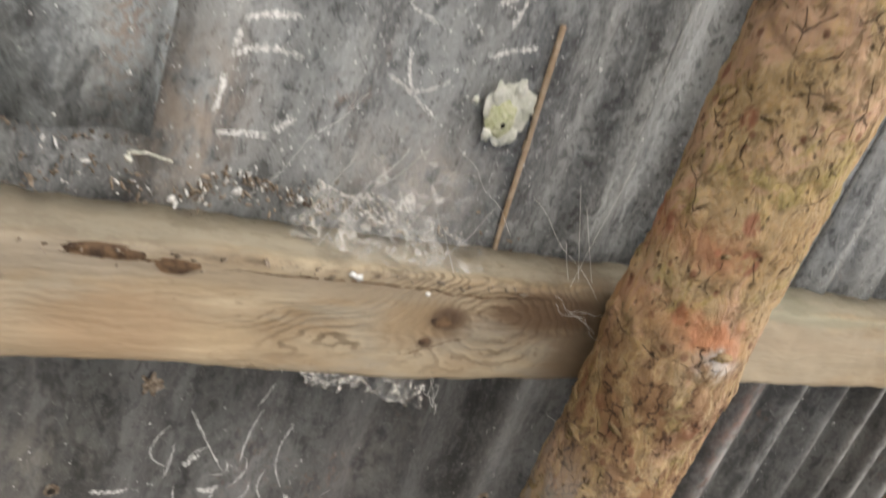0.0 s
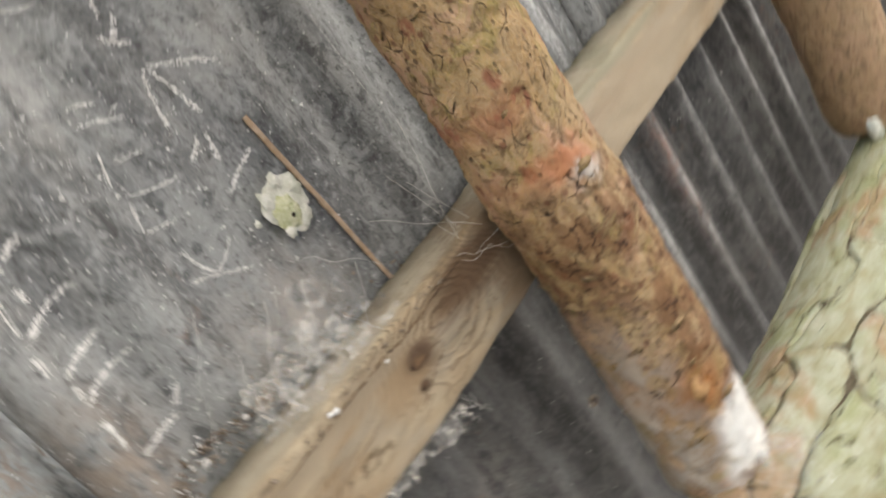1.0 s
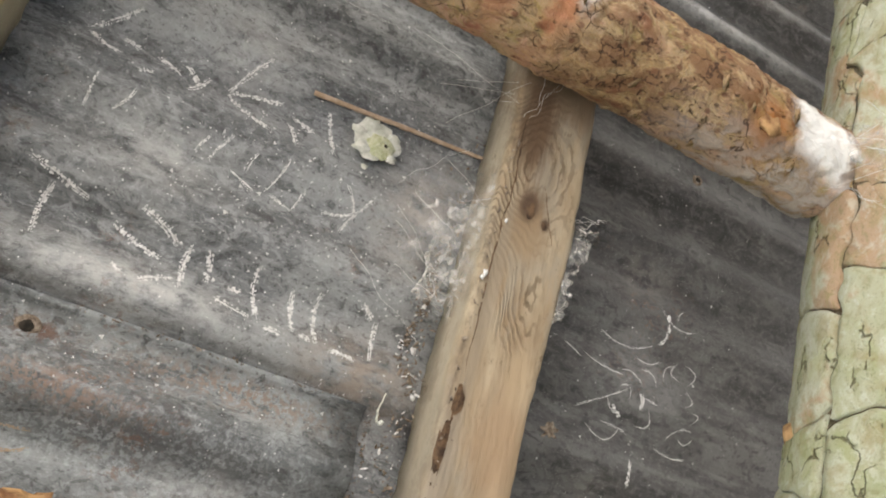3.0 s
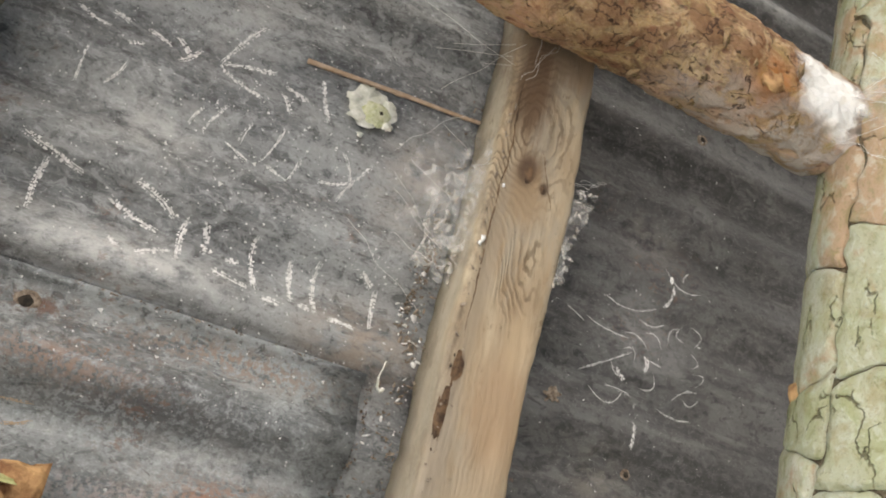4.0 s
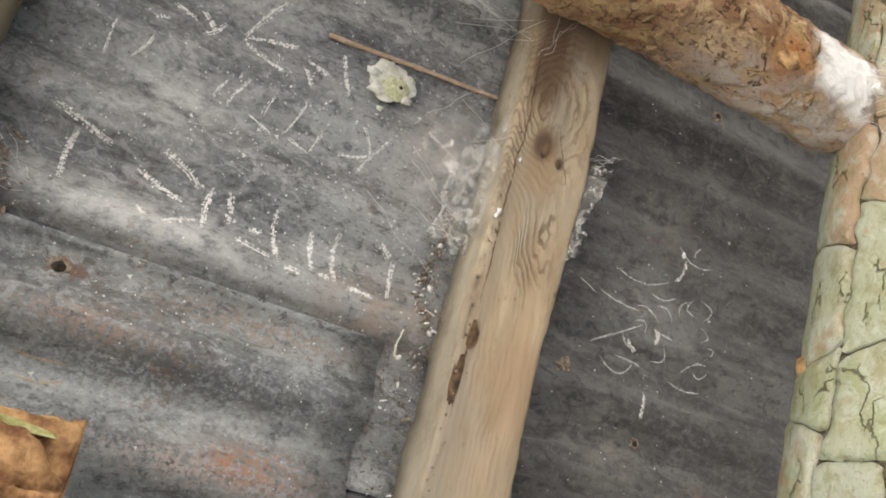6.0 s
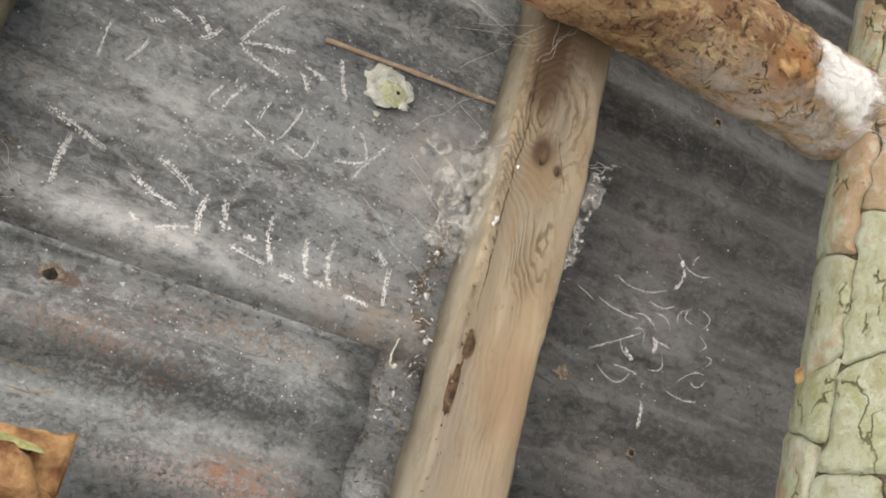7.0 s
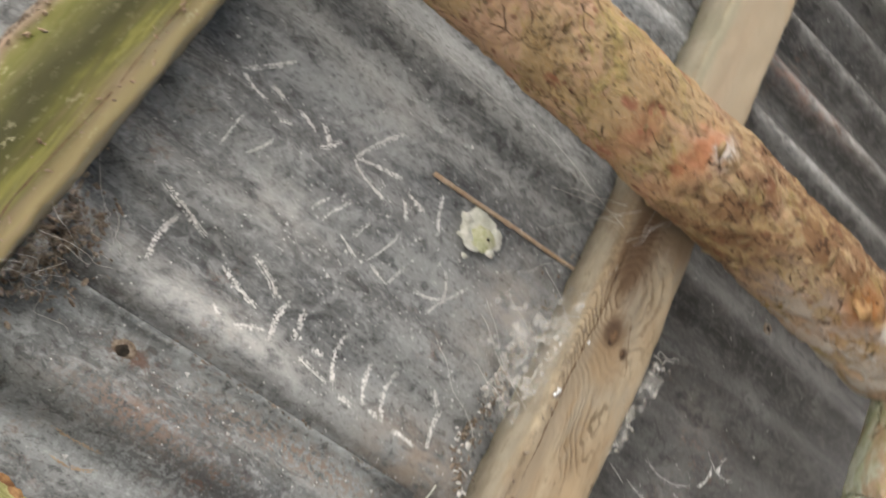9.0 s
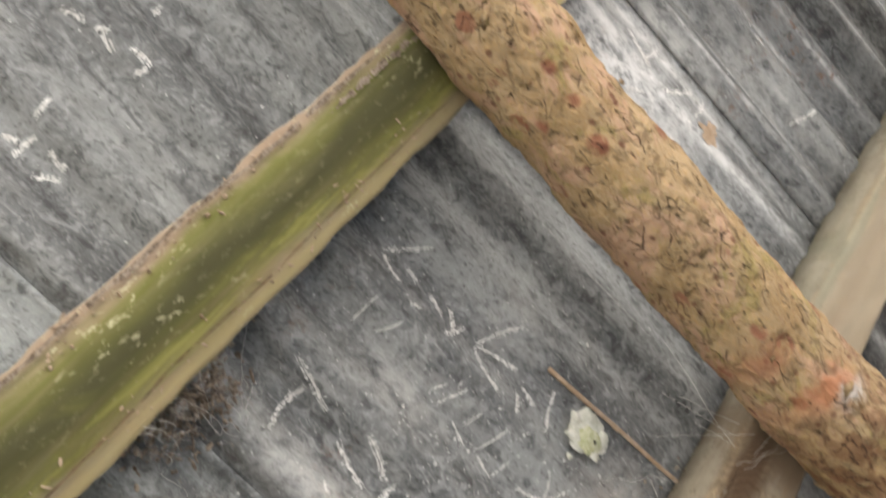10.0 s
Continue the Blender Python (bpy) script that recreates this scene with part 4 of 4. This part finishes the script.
def cobweb(label, films, threads, seed):
    web = thing("cobweb", None, None, label, "cobweb", "cobwebs")
    for k, (p, q, r, s, sag, mat) in enumerate(films):
        part("web_film", film(p, q, r, s, sag, seed + k * 3.1), mat, web)
    rr = random.Random(seed)
    for p, q, count, spread in threads:
        for k in range(count):
            a = Vector(p) + Vector([rr.gauss(0, spread) for _ in range(3)]) * Vector((1, 1, 0.15)).length * 0.6
            b_ = Vector(q) + Vector([rr.gauss(0, spread) for _ in range(3)]) * 0.6
            a.z, b_.z = min(a.z, -0.008), min(b_.z, -0.008)
            part("thread", rod(a, b_, 0.00016, 0.00013, 4, 14, 0.016, rr.random() * 9), THREAD, web)
    return web


cobweb("dusty cobweb sheet between zinc and batten", [
    ((-0.03, 0.10, -0.009), (-0.10, 0.10, -0.009), (-0.13, 0.156, -0.05), (-0.01, 0.156, -0.05), 0.004, WEB),
    ((-0.06, 0.125, -0.012), (-0.13, 0.125, -0.01), (-0.15, 0.155, -0.03), (-0.04, 0.156, -0.052), 0.003, WEB_THICK)],
    [((-0.05, 0.1, -0.01), (-0.06, 0.157, -0.05), 4, 0.03), ((-0.11, 0.11, -0.01), (-0.13, 0.157, -0.04), 4, 0.03), ((0.08, 0.1, -0.01), (0.06, 0.156, -0.05), 3, 0.02)], 3)
cobweb("torn cobweb along the batten's lower edge", [
    ((-0.03, 0.231, -0.05), (-0.085, 0.231, -0.05), (-0.08, 0.24, -0.062), (-0.03, 0.256, -0.06), 0.002, WEB_THICK),
    ((-0.08, 0.229, -0.05), (-0.125, 0.229, -0.05), (-0.12, 0.236, -0.06), (-0.085, 0.24, -0.06), 0.002, WEB_THICK)],
    [((-0.03, 0.232, -0.055), (-0.02, 0.262, -0.06), 4, 0.006)], 8)
cobweb("old cobweb under the mossy batten full of debris", [
    ((-0.18, -0.222, -0.05), (-0.27, -0.222, -0.05), (-0.25, -0.19, -0.012), (-0.19, -0.185, -0.012), 0.004, WEB)],
    [((-0.2, -0.222, -0.055), (-0.21, -0.185, -0.012), 6, 0.02), ((-0.24, -0.222, -0.055), (-0.25, -0.19, -0.012), 5, 0.02)], 12)
cobweb("cobweb threads between the rafter's end and the lichened log", [
    ((0.09, 0.445, -0.15), (0.14, 0.445, -0.155), (0.15, 0.475, -0.2), (0.08, 0.47, -0.2), 0.004, WEB)],
    [((0.1, 0.44, -0.15), (0.1, 0.47, -0.2), 9, 0.02), ((0.07, 0.44, -0.13), (0.05, 0.46, -0.17), 3, 0.015)], 17)
cobweb("cobweb threads in the corner of rafter and batten", [],
    [((0.05, 0.11, -0.01), (0.07, 0.165, -0.08), 2, 0.02), ((0.04, 0.165, -0.06), (0.075, 0.17, -0.08), 3, 0.01), ((0.16, 0.3, -0.07), (0.2, 0.36, -0.01), 4, 0.04)], 21)


def litter(name, label, count, where, size, seed, mat):
    """Small bits of bark, husk and dirt."""
    bm = bmesh.new()
    r = random.Random(seed)
    for _ in range(count):
        x, y, z = where(r)
        q = size * r.uniform(0.4, 1.6)
        mtx = Matrix.LocRotScale((x, y, z), Euler([r.uniform(0, 6) for _ in range(3)]), (q * r.uniform(0.4, 2.8), q * r.uniform(0.4, 1.0), q * r.uniform(0.25, 0.7)))
        bmesh.ops.create_icosphere(bm, subdivisions=1, radius=1.0, matrix=mtx)
    return thing(name, bm, mat, label, "debris", kind="stuff", smooth=False)


def by_batten(r):
    x = r.uniform(-0.42, -0.02) if r.random() < 0.8 else r.uniform(-0.42, 0.05)
    y = 0.1525 - abs(r.gauss(0, 0.012))
    return x, y, under(x, y) - 0.0012 - 0.6 * max(0.0, y - 0.138)


def on_batten(r):
    return r.uniform(-0.35, 0.06), 0.157 + abs(r.gauss(0, 0.004)), -0.0585


def by_moss(r):
    x, y = r.gauss(-0.222, 0.022), -0.219 + abs(r.gauss(0, 0.016))
    return x, y, under(x, y) - 0.003 - r.uniform(0, 0.9) * max(0.0, 0.045 + (-0.219 - y))


def edge_of_moss(r):
    x = r.uniform(-0.42, 0.05)
    y = r.gauss(-0.2935, 0.004) if r.random() < 0.55 else r.gauss(-0.236, 0.005)
    return x, y, -0.0665 - 0.012 * math.sin(math.pi * max(0.0, min(1.0, (y + 0.302) / 0.08)))


def along(*stops, spread):
    """Places along a line of stops on the sheets."""
    def where(r):
        k = r.randrange(len(stops) - 1)
        p = Vector(stops[k]).lerp(Vector(stops[k + 1]), r.random())
        x, y = p.x + r.gauss(0, spread), p.y + r.gauss(0, spread)
        return x, y, under(x, y) - 0.0012
    return where


HUSKS = along((-0.0679, 0.1429), (-0.1199, 0.1405), (-0.1423, 0.1359), (-0.1831, 0.1342), (-0.2083, 0.1465), spread=0.0028)
litter("debris", "string of brown husks on the zinc beside the batten", 150, HUSKS, 0.0013, 15, DEBRIS)
litter("debris", "string of pale husks on the zinc beside the batten", 60, HUSKS, 0.0012, 16, CHALK)
litter("debris", "rust crumbs along the cut end of the zinc", 60, along((-0.2343, 0.1235), (-0.2847, 0.1214), (-0.3296, 0.1138), spread=0.0016), 0.001, 17, DEBRIS)
litter("debris", "rust crumbs along the lapped edge of the zinc", 70, along((-0.2295, -0.11), (-0.2295, 0.11), spread=0.0013), 0.0008, 18, DEBRIS)
litter("debris", "dark dirt and husks lodged along the batten", 260, by_batten, 0.0012, 5, DEBRIS)
litter("debris", "pale husks lodged along the batten", 70, by_batten, 0.001, 6, CHALK)
litter("debris", "crumbs on the worn edge of the batten", 60, on_batten, 0.0012, 7, DEBRIS)
litter("debris", "brown tangle of dirt under the mossy batten", 520, by_moss, 0.0019, 8, DEBRIS)
litter("debris", "pale crumbs on the mossy batten", 190, edge_of_moss, 0.0013, 9, STRAW)

curl = thing("web_curl", None, None, "white curl of old web hanging at the sheet's end", "cobweb", "cobwebs")
CURL = [(-0.2161, 0.125), (-0.2299, 0.1221), (-0.2388, 0.1232), (-0.2404, 0.1271), (-0.2373, 0.1281)]
for k in range(len(CURL) - 1):
    part("strand", rod((*CURL[k], -0.011), (*CURL[k + 1], -0.011), 0.0006 + 0.0003 * k, 0.0008 + 0.0003 * k, 6, 6, 0.001, k), CRUST, curl)
for k, (x, y, q) in enumerate(((-0.1712, 0.1445, 0.004), (-0.2114, 0.1489, 0.003), (-0.1364, 0.138, 0.0025), (-0.1074, 0.1605, 0.003), (-0.1121, 0.1586, 0.0025), (-0.0577, 0.1672, 0.002), (-0.0768, 0.3475, 0.003))):
    z = under(x, y) - 0.001 if y < 0.15 else -0.059
    thing("pale_flake", blob(x, y, z, q, q * 0.7, 0.0016, 3.0 + k, 0.8, 16, 4), CHALK, "small pale papery flake", "flake", "pale flakes")

# knots that stand a little proud of the batten
KNOT = simple("knot_wood", (0.05, 0.032, 0.022), (0.17, 0.105, 0.06), 110)
for x, y, rx, ry in ((-0.036, 0.1865, 0.0115, 0.0075), (-0.0465, 0.204, 0.0042, 0.003), (-0.211, 0.164, 0.013, 0.006), (-0.25, 0.1605, 0.026, 0.0045)):
    part("knot", blob(x, y, -0.0568, rx, ry, 0.001, x * 40, 0.25), KNOT, sawn, "dark brown knot")


def seam(points, wide, seed, z):
    """A narrow ragged strip on a flat under face."""
    bm = bmesh.new()
    r = random.Random(seed)
    last = None
    for i in range(81):
        t = i / 80 * (len(points) - 1)
        k = min(int(t), len(points) - 2)
        p = Vector(points[k]).lerp(Vector(points[k + 1]), t - k)
        off = 0.0022 * noise.noise(Vector((t * 3.7, seed, 0))) + 0.0008 * noise.noise(Vector((t * 14, seed, 3)))
        w = wide * r.uniform(0.3, 1.0) * min(1.0, 6 * i / 80 + 0.1, 6 * (80 - i) / 80 + 0.1)
        pair = [bm.verts.new((p.x, p.y + off + s_ * w, z)) for s_ in (-1, 1)]
        if last and r.random() > 0.06:
            bm.faces.new((last[0], last[1], pair[1], pair[0]))
        last = pair
    bmesh.ops.delete(bm, geom=[v for v in bm.verts if not v.link_faces], context="VERTS")
    return bm


part("crack", seam(((0.055, 0.1625), (-0.02, 0.166), (-0.1, 0.163), (-0.19, 0.164)), 0.0009, 3, -0.0592), KNOT, sawn, "dark drying crack")
part("crack", seam(((-0.2, 0.164), (-0.27, 0.1615)), 0.0014, 4, -0.0592), KNOT, sawn, "dark drying crack")
part("crack", seam(((-0.012, 0.195), (-0.062, 0.215)), 0.0006, 5, -0.0592), KNOT, sawn, "dark drying crack")
half_round = bpy.data.objects["roof_batten.001"]
part("bark_strip", seam(((-0.45, -0.2965), (-0.2, -0.2975), (0.08, -0.2955)), 0.0022, 6, -0.0722), DEBRIS, half_round, "torn brown inner bark")
part("bark_strip", seam(((-0.02, -0.286), (0.05, -0.287), (0.09, -0.285)), 0.0035, 7, -0.0775), DEBRIS, half_round, "torn brown inner bark")
part("crack", seam(((-0.42, -0.234), (-0.2, -0.236), (0.1, -0.233)), 0.0007, 8, -0.0762), KNOT, half_round)


def scab(x, y, z, r, seed, squash):
    bm = bmesh.new()
    bmesh.ops.create_icosphere(bm, subdivisions=3, radius=1.0)
    for v in bm.verts:
        k = 1 + 0.35 * noise.noise(v.co * 1.4 + Vector((seed, 0, 0))) + 0.12 * noise.noise(v.co * 5)
        v.co = Vector((x + v.co.x * r * k * squash[0], y + v.co.y * r * k * squash[1], z + v.co.z * r * k * squash[2]))
    return bm


part("bark_scab", scab(-0.152, 0.473, -0.098, 0.016, 2.0, (1.5, 0.6, 0.9)), ROTTEN, plate, "bare orange inner bark")
part("bark_scab", scab(0.03, 0.478, -0.1, 0.013, 5.0, (1.6, 0.5, 0.9)), ROTTEN, plate, "bare orange inner bark")
part("bark_scab", scab(0.607, 0.463, -0.128, 0.011, 7.0, (0.7, 1.5, 0.7)), CRUST, rafter_far, "pale torn shred at the cut end")
part("bark_scab", scab(0.093, 0.351, -0.1495, 0.011, 9.0, (1.1, 1.2, 0.35)), ROTTEN, rafter, "bare orange patch")
# A solid dark lump gives the cavity's shade by its colour.
part("hollow", scab(0.087, 0.4655, -0.142, 0.009, 4.0, (1.2, 0.6, 1.0)), DARK, rafter, "dark lump coloured as the shaded hollow at the cut end")
